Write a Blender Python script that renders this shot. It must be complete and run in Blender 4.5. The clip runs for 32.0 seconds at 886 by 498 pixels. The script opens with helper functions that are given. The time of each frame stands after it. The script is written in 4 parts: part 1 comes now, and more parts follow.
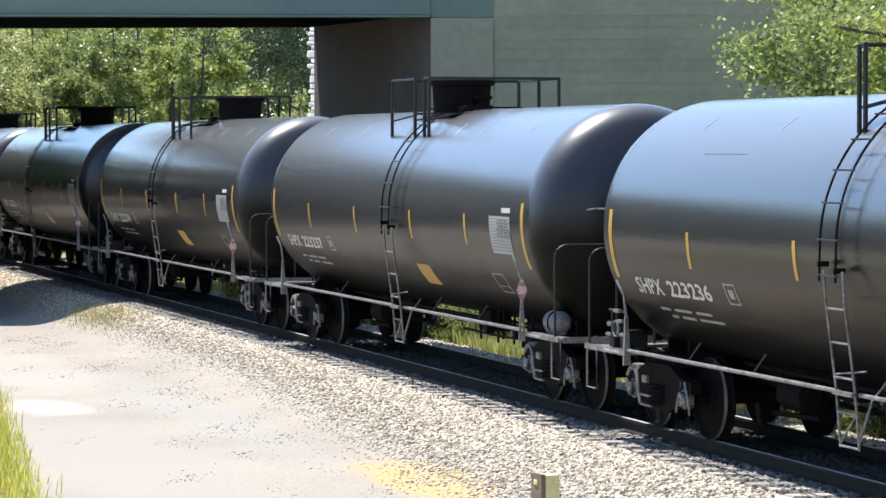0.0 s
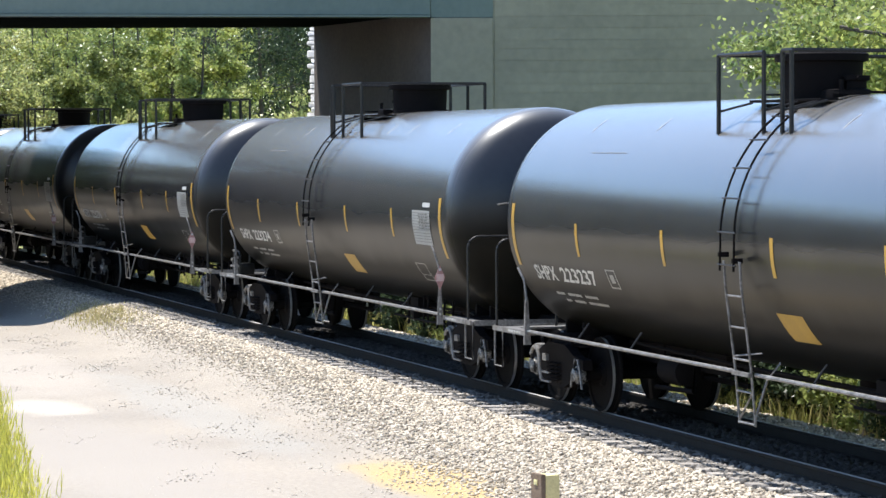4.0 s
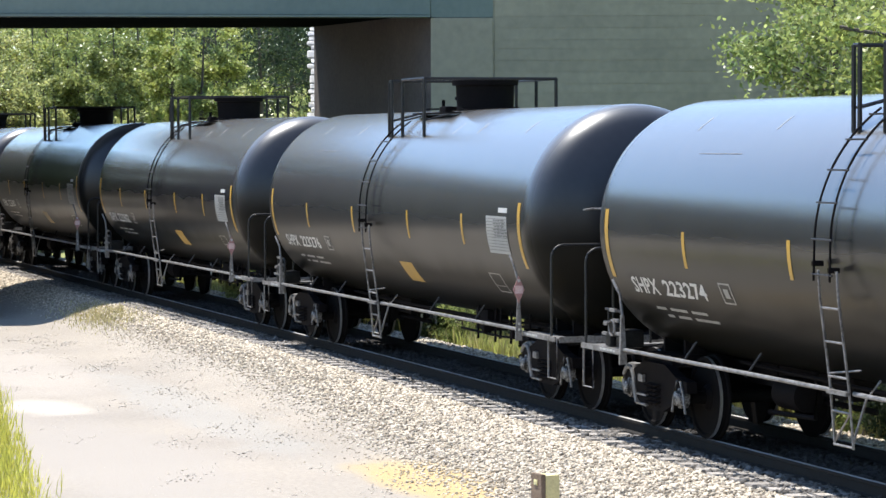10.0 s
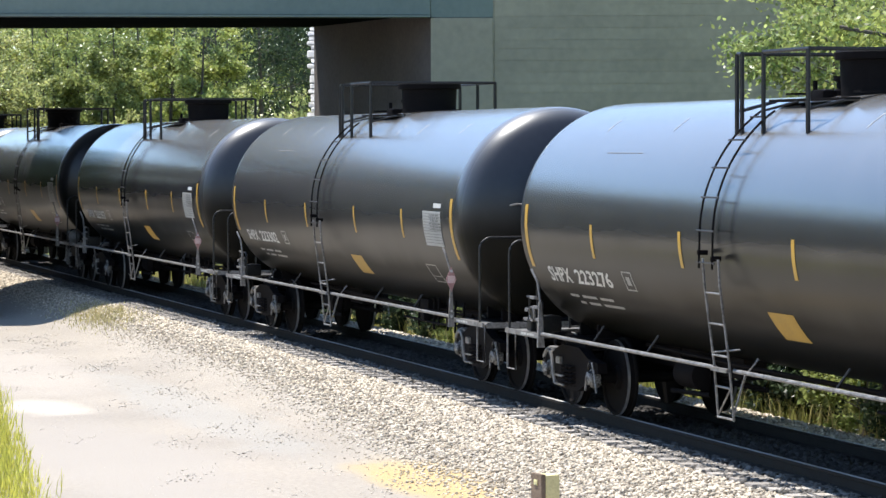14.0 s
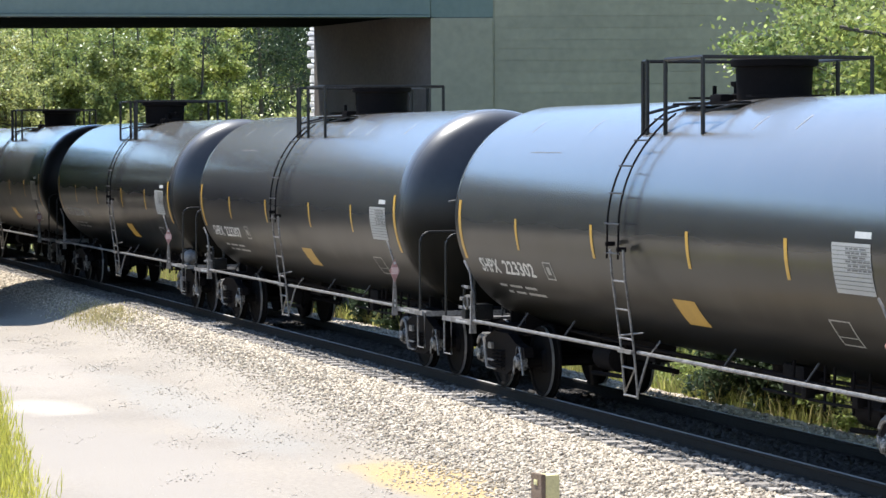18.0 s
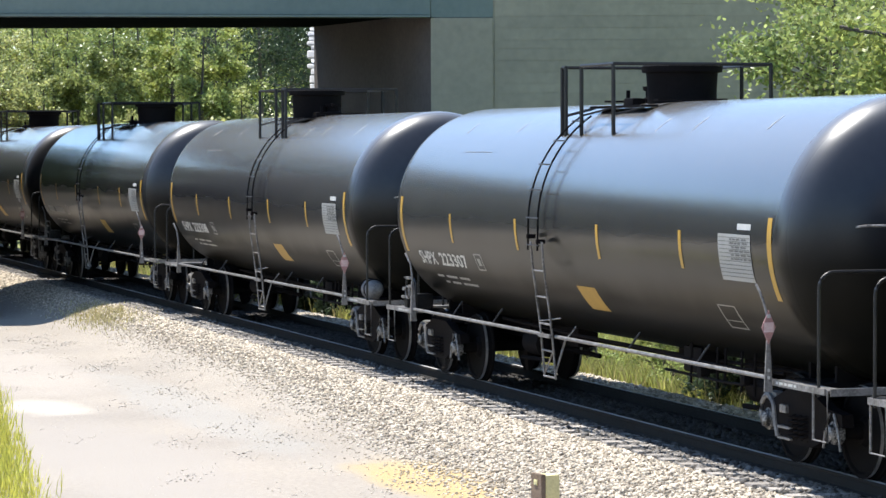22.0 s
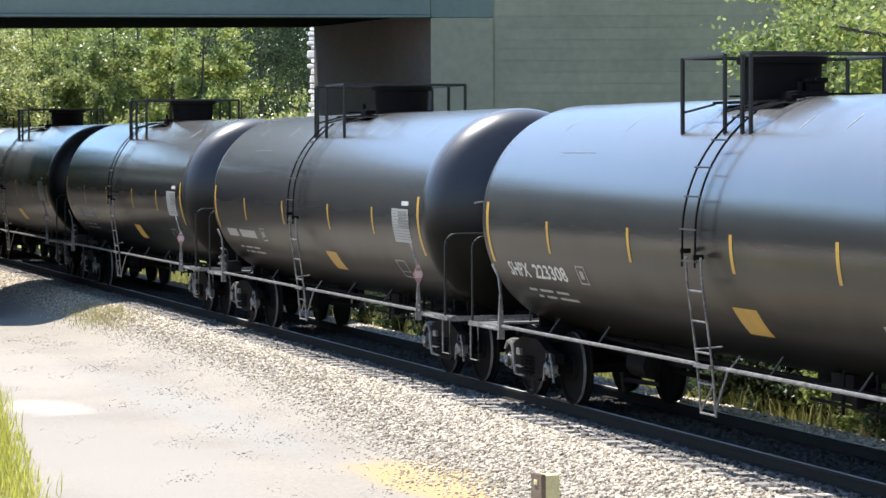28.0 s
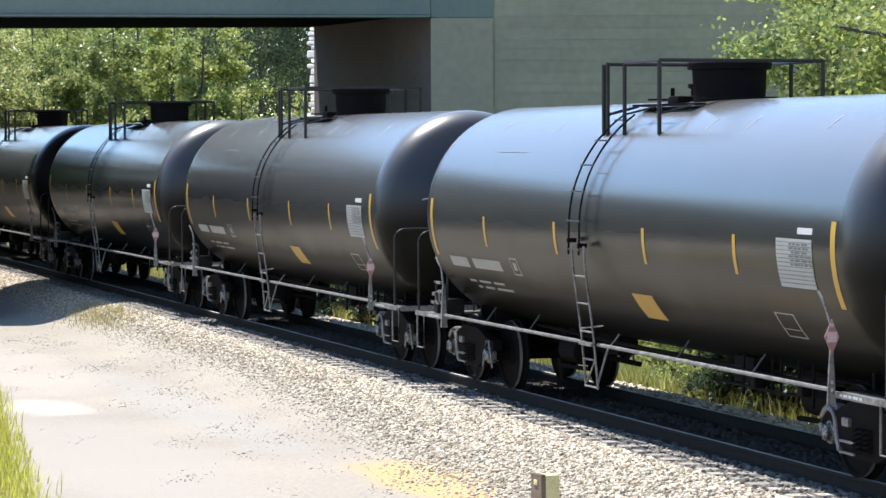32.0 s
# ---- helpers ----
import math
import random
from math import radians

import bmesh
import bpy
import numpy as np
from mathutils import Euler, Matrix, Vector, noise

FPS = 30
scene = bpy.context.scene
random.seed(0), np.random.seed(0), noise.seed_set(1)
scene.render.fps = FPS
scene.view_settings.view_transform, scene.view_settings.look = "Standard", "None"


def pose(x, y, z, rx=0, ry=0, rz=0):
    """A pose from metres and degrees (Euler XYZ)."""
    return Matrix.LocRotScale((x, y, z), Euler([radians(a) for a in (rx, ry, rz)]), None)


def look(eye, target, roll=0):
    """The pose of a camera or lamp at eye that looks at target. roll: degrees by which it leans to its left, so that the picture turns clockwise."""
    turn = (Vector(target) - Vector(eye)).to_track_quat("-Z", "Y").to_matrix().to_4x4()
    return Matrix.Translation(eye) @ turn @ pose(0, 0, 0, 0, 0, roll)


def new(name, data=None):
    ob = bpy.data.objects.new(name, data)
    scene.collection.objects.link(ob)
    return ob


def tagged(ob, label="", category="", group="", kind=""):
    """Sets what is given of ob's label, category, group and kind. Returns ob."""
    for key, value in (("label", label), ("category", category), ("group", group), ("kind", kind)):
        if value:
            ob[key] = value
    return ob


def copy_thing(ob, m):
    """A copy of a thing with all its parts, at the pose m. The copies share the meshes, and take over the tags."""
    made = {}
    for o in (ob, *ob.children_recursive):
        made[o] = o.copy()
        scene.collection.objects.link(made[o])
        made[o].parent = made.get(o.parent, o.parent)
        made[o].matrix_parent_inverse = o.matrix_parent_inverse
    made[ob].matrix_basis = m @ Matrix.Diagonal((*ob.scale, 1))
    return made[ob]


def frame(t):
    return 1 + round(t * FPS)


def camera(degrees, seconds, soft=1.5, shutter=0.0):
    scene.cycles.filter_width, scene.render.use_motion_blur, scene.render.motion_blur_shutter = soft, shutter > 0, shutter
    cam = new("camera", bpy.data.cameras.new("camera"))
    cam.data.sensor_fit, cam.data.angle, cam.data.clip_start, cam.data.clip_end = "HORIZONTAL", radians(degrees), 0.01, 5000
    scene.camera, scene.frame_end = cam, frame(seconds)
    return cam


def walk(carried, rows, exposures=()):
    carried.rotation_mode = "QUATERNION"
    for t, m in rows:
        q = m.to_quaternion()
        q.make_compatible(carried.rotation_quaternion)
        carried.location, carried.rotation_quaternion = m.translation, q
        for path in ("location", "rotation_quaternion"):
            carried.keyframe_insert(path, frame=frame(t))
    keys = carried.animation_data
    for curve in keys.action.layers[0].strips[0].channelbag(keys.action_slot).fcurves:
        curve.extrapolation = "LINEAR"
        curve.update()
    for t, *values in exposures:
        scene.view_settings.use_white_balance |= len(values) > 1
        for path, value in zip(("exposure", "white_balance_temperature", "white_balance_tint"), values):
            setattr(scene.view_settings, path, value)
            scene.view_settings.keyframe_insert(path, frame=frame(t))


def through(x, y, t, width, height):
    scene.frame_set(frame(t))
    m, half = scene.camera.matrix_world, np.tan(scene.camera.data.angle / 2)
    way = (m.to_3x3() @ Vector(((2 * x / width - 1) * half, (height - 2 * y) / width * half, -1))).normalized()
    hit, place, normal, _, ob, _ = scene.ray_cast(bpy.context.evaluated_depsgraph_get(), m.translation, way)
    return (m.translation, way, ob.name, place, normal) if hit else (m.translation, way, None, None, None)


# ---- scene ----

# camera on a tripod beside the line; the track runs along x, top of the wheel tread at z = 0
YAW, TILT, LEAN, EYE = 72.834, 2.155, -0.203, (0.0, 0.0, 3.666)
TRACK_Y = 14.44
cam = camera(17.757, 32.0, soft=1.5, shutter=0.0)
CAM_POSE = Matrix.Translation(EYE) @ pose(0, 0, 0, 90 - TILT, 0, YAW) @ pose(0, 0, 0, 0, 0, LEAN)
walk(cam, [(0.0, CAM_POSE), (32.0, CAM_POSE)])
scene.view_settings.exposure = 0.82

# ---------------------------------------------------------------- light
SUN_EL = 69.5
world = bpy.data.worlds.new("sky")
scene.world = world
world.use_nodes = True
wn = world.node_tree
sky = wn.nodes.new("ShaderNodeTexSky")
sky.sky_type = "NISHITA"
sky.sun_disc = False
sky.dust_density = 0.0
sky.ozone_density = 3.0
sky.sun_elevation = radians(SUN_EL)
sky.sun_rotation = radians(235)
wn.links.new(sky.outputs[0], wn.nodes["Background"].inputs[0])
wn.nodes["Background"].inputs[1].default_value = 0.15
sun_data = bpy.data.lights.new("sun", "SUN")
sun_data.energy, sun_data.angle, sun_data.color = 4.7, radians(0.53), (1.0, 0.965, 0.91)
sun = new("sun", sun_data)
sun.matrix_world = look((-30.0, -21.0, 98.0), (0, 0, 0))


# ---------------------------------------------------------------- materials
def material(name, colour, rough=0.6, metal=0.0, second=None, scale=8.0, fine=60.0, bump=0.0, bump_scale=80.0,
             spec=0.5, amount=0.5, per_object=0.0, per_island=0.0, coat=0.0, rough_var=0.0, coords="Object"):
    """Colour with patches of a second one at two scales, a fine relief, and a spread from piece to piece."""
    m = bpy.data.materials.new(name)
    m.use_nodes = True
    t = m.node_tree
    n, l = t.nodes, t.links
    b = n["Principled BSDF"]
    b.inputs["Roughness"].default_value = rough
    b.inputs["Metallic"].default_value = metal
    b.inputs["Specular IOR Level"].default_value = spec
    b.inputs["Coat Weight"].default_value = coat
    tc = n.new("ShaderNodeTexCoord")
    second = second or tuple(c * 0.7 for c in colour)
    big, small = n.new("ShaderNodeTexNoise"), n.new("ShaderNodeTexNoise")
    big.inputs["Scale"].default_value, small.inputs["Scale"].default_value = scale, fine
    big.inputs["Detail"].default_value, small.inputs["Detail"].default_value = 5, 3
    l.new(tc.outputs[coords], big.inputs["Vector"])
    l.new(tc.outputs[coords], small.inputs["Vector"])
    add = n.new("ShaderNodeMath")
    add.operation = "ADD"
    l.new(big.outputs["Fac"], add.inputs[0])
    l.new(small.outputs["Fac"], add.inputs[1])
    ramp = n.new("ShaderNodeMapRange")
    ramp.inputs["From Min"].default_value, ramp.inputs["From Max"].default_value = 0.7, 1.3
    ramp.inputs["To Max"].default_value = amount * 2
    l.new(add.outputs[0], ramp.inputs["Value"])
    mix = n.new("ShaderNodeMix")
    mix.data_type = "RGBA"
    mix.inputs["A"].default_value, mix.inputs["B"].default_value = (*colour, 1), (*second, 1)
    l.new(ramp.outputs[0], mix.inputs["Factor"])
    out = mix.outputs["Result"]
    if per_object or per_island:
        src = n.new("ShaderNodeObjectInfo") if per_object else n.new("ShaderNodeNewGeometry")
        spread = per_object or per_island
        v = n.new("ShaderNodeMapRange")
        v.inputs["To Min"].default_value, v.inputs["To Max"].default_value = 1 - spread, 1 + spread
        l.new(src.outputs["Random" if per_object else "Random Per Island"], v.inputs["Value"])
        hsv = n.new("ShaderNodeHueSaturation")
        l.new(v.outputs[0], hsv.inputs["Value"])
        l.new(out, hsv.inputs["Color"])
        out = hsv.outputs["Color"]
    l.new(out, b.inputs["Base Color"])
    if rough_var:
        rr = n.new("ShaderNodeMapRange")
        rr.inputs["To Min"].default_value, rr.inputs["To Max"].default_value = rough - rough_var, rough + rough_var
        l.new(big.outputs["Fac"], rr.inputs["Value"])
        l.new(rr.outputs[0], b.inputs["Roughness"])
    if bump:
        bn, bp = n.new("ShaderNodeTexNoise"), n.new("ShaderNodeBump")
        bn.inputs["Scale"].default_value, bn.inputs["Detail"].default_value = bump_scale, 4
        bp.inputs["Strength"].default_value, bp.inputs["Distance"].default_value = bump, 0.02
        l.new(tc.outputs[coords], bn.inputs["Vector"])
        l.new(bn.outputs["Fac"], bp.inputs["Height"])
        l.new(bp.outputs["Normal"], b.inputs["Normal"])
    return m


def leaf_material(name, colour, second, spread=0.4, through=0.5):
    m = material(name, colour, 0.36, second=second, scale=0.6, fine=6, per_island=spread, spec=0.34)
    t = m.node_tree
    b, o = t.nodes["Principled BSDF"], t.nodes["Material Output"]
    tr, mx = t.nodes.new("ShaderNodeBsdfTranslucent"), t.nodes.new("ShaderNodeMixShader")
    mx.inputs[0].default_value = through
    t.links.new(b.inputs["Base Color"].links[0].from_socket, tr.inputs["Color"])
    t.links.new(b.outputs[0], mx.inputs[1])
    t.links.new(tr.outputs[0], mx.inputs[2])
    t.links.new(mx.outputs[0], o.inputs["Surface"])
    return m


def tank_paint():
    """Black gloss paint: clear and mirror-like above, dulled by road grime low down; upward faces lightened by dust and
    painted sky sheen.
    """
    m = material("tank_black", (0.008, 0.009, 0.014), 0.30, second=(0.014, 0.015, 0.020), scale=1.2, fine=9, amount=0.5,
                 bump=0.012, bump_scale=0.9, spec=0.8, coat=1.0)
    n, l = m.node_tree.nodes, m.node_tree.links
    b = n["Principled BSDF"]
    b.inputs["Coat Roughness"].default_value = 0.19
    b.inputs["Coat IOR"].default_value = 1.62
    old = b.inputs["Base Color"].links[0].from_socket
    tc, sep, cloud, geo = (n.new("ShaderNode" + k) for k in ("TexCoord", "SeparateXYZ", "TexNoise", "NewGeometry"))
    l.new(tc.outputs["Object"], sep.inputs[0])
    cloud.inputs["Scale"].default_value, cloud.inputs["Detail"].default_value = 0.7, 2
    l.new(tc.outputs["Object"], cloud.inputs["Vector"])
    wob, up = n.new("ShaderNodeMath"), n.new("ShaderNodeSeparateXYZ")
    wob.operation = "MULTIPLY_ADD"
    wob.inputs[1].default_value = 0.3
    l.new(cloud.outputs["Fac"], wob.inputs[0])
    l.new(sep.outputs["Z"], wob.inputs[2])
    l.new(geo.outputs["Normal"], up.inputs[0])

    def band(src, lo, hi, a, c):
        r = n.new("ShaderNodeMapRange")
        r.interpolation_type = "SMOOTHSTEP"
        r.inputs["From Min"].default_value, r.inputs["From Max"].default_value = lo, hi
        r.inputs["To Min"].default_value, r.inputs["To Max"].default_value = a, c
        l.new(src, r.inputs["Value"])
        return r.outputs[0]

    def times(p, q):
        mm = n.new("ShaderNodeMath")
        mm.operation = "MULTIPLY"
        l.new(p, mm.inputs[0])
        l.new(q, mm.inputs[1])
        return mm.outputs[0]

    def over(a, colour, fac):
        mix = n.new("ShaderNodeMix")
        mix.data_type = "RGBA"
        mix.inputs["B"].default_value = (*colour, 1)
        l.new(a, mix.inputs["A"])
        l.new(fac, mix.inputs["Factor"])
        return mix.outputs["Result"]
    run, stretch = n.new("ShaderNodeTexNoise"), n.new("ShaderNodeMapping")
    stretch.inputs["Scale"].default_value = (4.0, 0.5, 0.5)
    l.new(tc.outputs["Object"], stretch.inputs["Vector"])
    l.new(stretch.outputs[0], run.inputs["Vector"])
    run.inputs["Scale"].default_value, run.inputs["Detail"].default_value = 1.6, 5
    streak = band(run.outputs["Fac"], 0.3, 0.7, 0.92, 1.06)
    # heads darker and duller than the barrel: the painted sheen fades over the knuckle
    far = n.new("ShaderNodeMath")
    far.operation = "ABSOLUTE"
    l.new(sep.outputs["X"], far.inputs[0])

    def barrel(at_head):
        return band(far.outputs[0], HALF - 0.10, HALF + 0.52, 1.0, at_head)
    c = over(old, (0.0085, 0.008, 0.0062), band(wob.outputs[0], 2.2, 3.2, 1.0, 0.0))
    # lighter upward faces: a dust film that also paints in the sky's sheen
    c = over(c, (0.33, 0.322, 0.305), times(times(band(up.outputs["Z"], DUST_SHEEN[0], DUST_SHEEN[1], 0.0, DUST_SHEEN[2]), streak), barrel(0.0)))
    l.new(c, b.inputs["Base Color"])
    l.new(over(band(wob.outputs[0], 2.0, 3.0, 0.36, 0.24), (0.40, 0.40, 0.40), band(far.outputs[0], HALF - 0.1, HALF + 0.2, 0.0, 1.0)), b.inputs["Roughness"])
    l.new(times(times(band(wob.outputs[0], 2.3, 3.2, 0.18, 0.75), band(wob.outputs[0], 1.72, 2.25, 0.10, 1.0)), barrel(0.3)), b.inputs["Specular IOR Level"])
    l.new(times(band(wob.outputs[0], 2.3, 3.15, 0.14, 1.0), barrel(0.5)), b.inputs["Coat Weight"])
    l.new(band(far.outputs[0], HALF, HALF + 0.3, 0.19, 0.30), b.inputs["Coat Roughness"])
    return m


R, ZC, HALF = 1.652, 2.551, 7.45   # tank radius, axis height, half length of the barrel
DUST_SHEEN = (0.0, 0.95, 0.56)
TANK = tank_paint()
FRAME = material("underframe_black", (0.008, 0.007, 0.0075), 0.65, second=(0.013, 0.0115, 0.0115), scale=3, fine=25, amount=0.3, spec=0.03, bump=0.1, bump_scale=30)
STEEL_BLACK = material("rail_paint_black", (0.010, 0.010, 0.010), 0.4, second=(0.035, 0.032, 0.03), scale=4, fine=30, amount=0.3, spec=0.3)
GREY_EDGE = material("worn_grey_steel", (0.30, 0.29, 0.285), 0.5, metal=0.3, second=(0.08, 0.075, 0.07), scale=5, fine=30)
DULL_GREY = material("dull_grey_paint", (0.24, 0.23, 0.225), 0.55, second=(0.09, 0.085, 0.08), scale=6, fine=40)
WHEEL = material("wheel_steel", (0.0065, 0.006, 0.006), 0.7, metal=0.0, spec=0.03, second=(0.010, 0.009, 0.009), scale=6, fine=40)
TREAD = material("polished_tread", (0.42, 0.41, 0.40), 0.4, metal=0.6, second=(0.22, 0.21, 0.20), scale=8)
BEARING = material("bearing_cap", (0.34, 0.33, 0.32), 0.5, metal=0.15, second=(0.01, 0.01, 0.01), scale=16, fine=50, amount=0.75)
ORANGE = material("orange_tape", (0.50, 0.29, 0.035), 0.45, second=(0.40, 0.24, 0.05), scale=4, fine=40)
PATCH = material("orange_patch_paint", (0.42, 0.25, 0.03), 0.5, second=(0.34, 0.20, 0.03), scale=5, fine=30)
WHITE = material("stencil_white", (0.55, 0.55, 0.53), 0.5, second=(0.45, 0.45, 0.43), scale=6, fine=50)
PALE = material("stencil_faded", (0.30, 0.30, 0.28), 0.5, second=(0.2, 0.2, 0.19), scale=6, fine=50)
PRINT = material("stencil_dark", (0.13, 0.13, 0.125), 0.5, second=(0.09, 0.09, 0.085), scale=6, fine=50)
PANEL = material("stencil_grey", (0.36, 0.36, 0.345), 0.5, second=(0.30, 0.30, 0.28), scale=6, fine=50)
RED = material("placard_red", (0.44, 0.24, 0.23), 0.5)
PALE_PINK = material("placard_white", (0.72, 0.58, 0.56), 0.5, second=(0.6, 0.4, 0.38), scale=9, fine=60)
RAIL = material("rail_rust", (0.028, 0.025, 0.023), 0.9, second=(0.02, 0.018, 0.016), spec=0.2, scale=6, fine=60, bump=0.2)
RAILTOP = material("rail_head", (0.50, 0.48, 0.46), 0.7, metal=0.0, second=(0.38, 0.36, 0.34), scale=5, fine=50, spec=0.25)
TIE = material("tie_wood", (0.30, 0.27, 0.24), 0.9, second=(0.42, 0.38, 0.34), scale=3, fine=40, bump=0.5, per_object=0.25)
SHADED_STONE = material("oily_ballast", (0.20, 0.185, 0.17), 0.85, spec=0.2, second=(0.12, 0.11, 0.10), scale=9, fine=60, per_island=0.4)
DEEP_SHADED_STONE = material("deep_shaded_ballast", (0.07, 0.065, 0.062), 0.85, spec=0.15, second=(0.04, 0.038, 0.037), scale=9, fine=60, per_island=0.4)
SOFFIT_SHADE = material("soffit_shade", (0.010, 0.013, 0.014), 1.0, spec=0.0, second=(0.018, 0.02, 0.02), scale=0.7, fine=9)
PEBBLE = material("road_pebble", (0.60, 0.53, 0.45), 0.9, second=(0.40, 0.35, 0.29), scale=9, fine=60, per_island=0.3)
STONE = material("ballast_stone", (0.60, 0.525, 0.42), 0.9, second=(0.38, 0.32, 0.25), scale=9, fine=60, per_island=0.55, spec=0.3)
TEAL = material("girder_teal_paint", (0.135, 0.18, 0.165), 0.6, second=(0.105, 0.148, 0.138), scale=0.5, fine=6, bump=0.1, bump_scale=10)
CONCRETE = material("wall_concrete", (0.285, 0.275, 0.21), 0.85, second=(0.22, 0.215, 0.168), scale=0.5, fine=5, bump=0.04, bump_scale=18, per_object=0.09)
SHADED_CONCRETE = material("shaded_concrete", (0.165, 0.135, 0.118), 0.9, second=(0.11, 0.095, 0.084), scale=0.6, fine=8, bump=0.3, bump_scale=20)
ROCK = material("pale_stone", (0.88, 0.86, 0.82), 0.85, second=(0.62, 0.60, 0.57), scale=2, fine=20, bump=0.4, per_object=0.2)
BARK = material("bark", (0.13, 0.11, 0.09), 0.9, second=(0.07, 0.06, 0.05), scale=4, fine=40, bump=0.6, bump_scale=20)
LEAF_A = leaf_material("leaves_light", (0.48, 0.48, 0.15), (0.22, 0.30, 0.08), 0.45)
LEAF_D = leaf_material("leaves_young", (0.47, 0.50, 0.18), (0.17, 0.25, 0.08), 0.5)
LEAF_E = leaf_material("leaves_pale", (0.61, 0.58, 0.24), (0.32, 0.38, 0.14), 0.5)
LEAF_B = leaf_material("leaves_mid", (0.38, 0.40, 0.13), (0.15, 0.21, 0.07), 0.45)
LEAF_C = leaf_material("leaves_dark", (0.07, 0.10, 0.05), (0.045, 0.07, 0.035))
GRASS = leaf_material("grass_blades", (0.34, 0.38, 0.10), (0.46, 0.43, 0.16), 0.5)
BRIGHT_GRASS = leaf_material("young_grass", (0.66, 0.60, 0.12), (0.48, 0.50, 0.10), 0.4)
STRAW = leaf_material("dry_grass", (0.52, 0.45, 0.22), (0.38, 0.35, 0.15))
POSTBROWN = material("post_board", (0.24, 0.165, 0.11), 0.85, second=(0.13, 0.09, 0.06), scale=6, fine=40, bump=0.4)
POSTWOOD = material("post_wood", (0.82, 0.72, 0.36), 0.8, second=(0.60, 0.51, 0.25), scale=8, fine=50, bump=0.4)


# ---------------------------------------------------------------- mesh helpers
def part(name, bm, mat, parent, label="", smooth=True):
    """One mesh object under a thing or a part (or at top level with no parent)."""
    me = bm
    if isinstance(bm, bmesh.types.BMesh):
        bmesh.ops.recalc_face_normals(bm, faces=bm.faces[:])
        me = bpy.data.meshes.new(name)
        bm.to_mesh(me)
        bm.free()
        if smooth:
            me.shade_smooth()
            me.set_sharp_from_angle(angle=radians(35))
    if not me.materials:
        for one in (mat if isinstance(mat, (list, tuple)) else [mat]):
            me.materials.append(one)
    ob = new(name, me)
    if parent is not None:
        ob.parent = parent
    if label:
        ob["label"] = label
    return ob


def mesh_from(name, verts, faces, mat, smooth=False):
    """A mesh from arrays of points and of equal faces."""
    verts, faces = np.asarray(verts, np.float32), np.asarray(faces, np.int32)
    me = bpy.data.meshes.new(name)
    k = faces.shape[1]
    me.vertices.add(len(verts))
    me.vertices.foreach_set("co", verts.ravel())
    me.loops.add(faces.size)
    me.loops.foreach_set("vertex_index", faces.ravel())
    me.polygons.add(len(faces))
    me.polygons.foreach_set("loop_start", np.arange(0, faces.size, k, dtype=np.int32))
    me.update(calc_edges=True)
    me.validate()
    if smooth:
        me.shade_smooth()
    me.materials.append(mat)
    return me


def box(bm, x0, x1, y0, y1, z0, z1, bevel=0.0, rot=None):
    made = bmesh.ops.create_cube(bm, size=1.0)["verts"]
    for v in made:
        v.co = Vector(((x0 + x1) / 2 + v.co.x * (x1 - x0), (y0 + y1) / 2 + v.co.y * (y1 - y0), (z0 + z1) / 2 + v.co.z * (z1 - z0)))
        if rot is not None:
            v.co = rot @ v.co
    if bevel:
        edges = list({e for v in made for e in v.link_edges})
        bmesh.ops.bevel(bm, geom=edges, offset=bevel, segments=2, profile=0.7, affect="EDGES")
    return bm


def tube(bm, pts, r, n=8, closed=False):
    """A round bar along a line of points."""
    pts = [Vector(p) for p in pts]
    rings = []
    for i, p in enumerate(pts):
        a = pts[i - 1] if i or closed else p
        b = pts[(i + 1) % len(pts)] if i + 1 < len(pts) or closed else p
        d = (b - a).normalized()
        u = d.cross(Vector((0, 0, 1)) if abs(d.z) < 0.9 else Vector((1, 0, 0))).normalized()
        w = d.cross(u)
        rings.append([bm.verts.new(p + (u * math.cos(k * math.tau / n) + w * math.sin(k * math.tau / n)) * r) for k in range(n)])
    for a, b in zip(rings, rings[1:] + (rings[:1] if closed else [])):
        for k in range(n):
            bm.faces.new((a[k], a[(k + 1) % n], b[(k + 1) % n], b[k]))
    if not closed:
        bm.faces.new(rings[0][::-1])
        bm.faces.new(rings[-1])
    return bm


def lathe(bm, profile, axis, centre, n=24):
    """A body of revolution: profile rows of (along, radius)."""
    c, rings = Vector(centre), []
    for a, r in profile:
        ring = []
        for k in range(n):
            q, s = math.cos(k * math.tau / n) * r, math.sin(k * math.tau / n) * r
            ring.append(bm.verts.new(c + Vector({"x": (a, q, s), "y": (q, a, s), "z": (q, s, a)}[axis])))
        rings.append(ring)
    for a, b in zip(rings, rings[1:]):
        for k in range(n):
            bm.faces.new((a[k], a[(k + 1) % n], b[(k + 1) % n], b[k]))
    bm.faces.new(rings[0][::-1])
    bm.faces.new(rings[-1])
    return bm


B = bmesh.new

# ---------------------------------------------------------------- ground
def height(x, y):
    """Ground level: a gravel road, the ballast bank with the track, and the verge behind it."""
    def ramp(a, b, v):
        t = np.clip((v - a) / (b - a), 0, 1)
        return t * t * (3 - 2 * t)
    z = -0.80 + 0.0 * x
    z = z + 0.52 * ramp(10.7, 13.0, y) - 0.5 * ramp(16.2, 18.2, y)
    return z


def grid_axis(fine_from, fine_to, step, far):
    a = list(np.arange(fine_from, fine_to + 1e-6, step))
    lo, hi, k = [], [], step
    v = fine_from
    while v > -far:
        k *= 1.5
        v -= k
        lo.append(v)
    v, k = fine_to, step
    while v < far:
        k *= 1.5
        v += k
        hi.append(v)
    return np.array(lo[::-1] + a + hi)


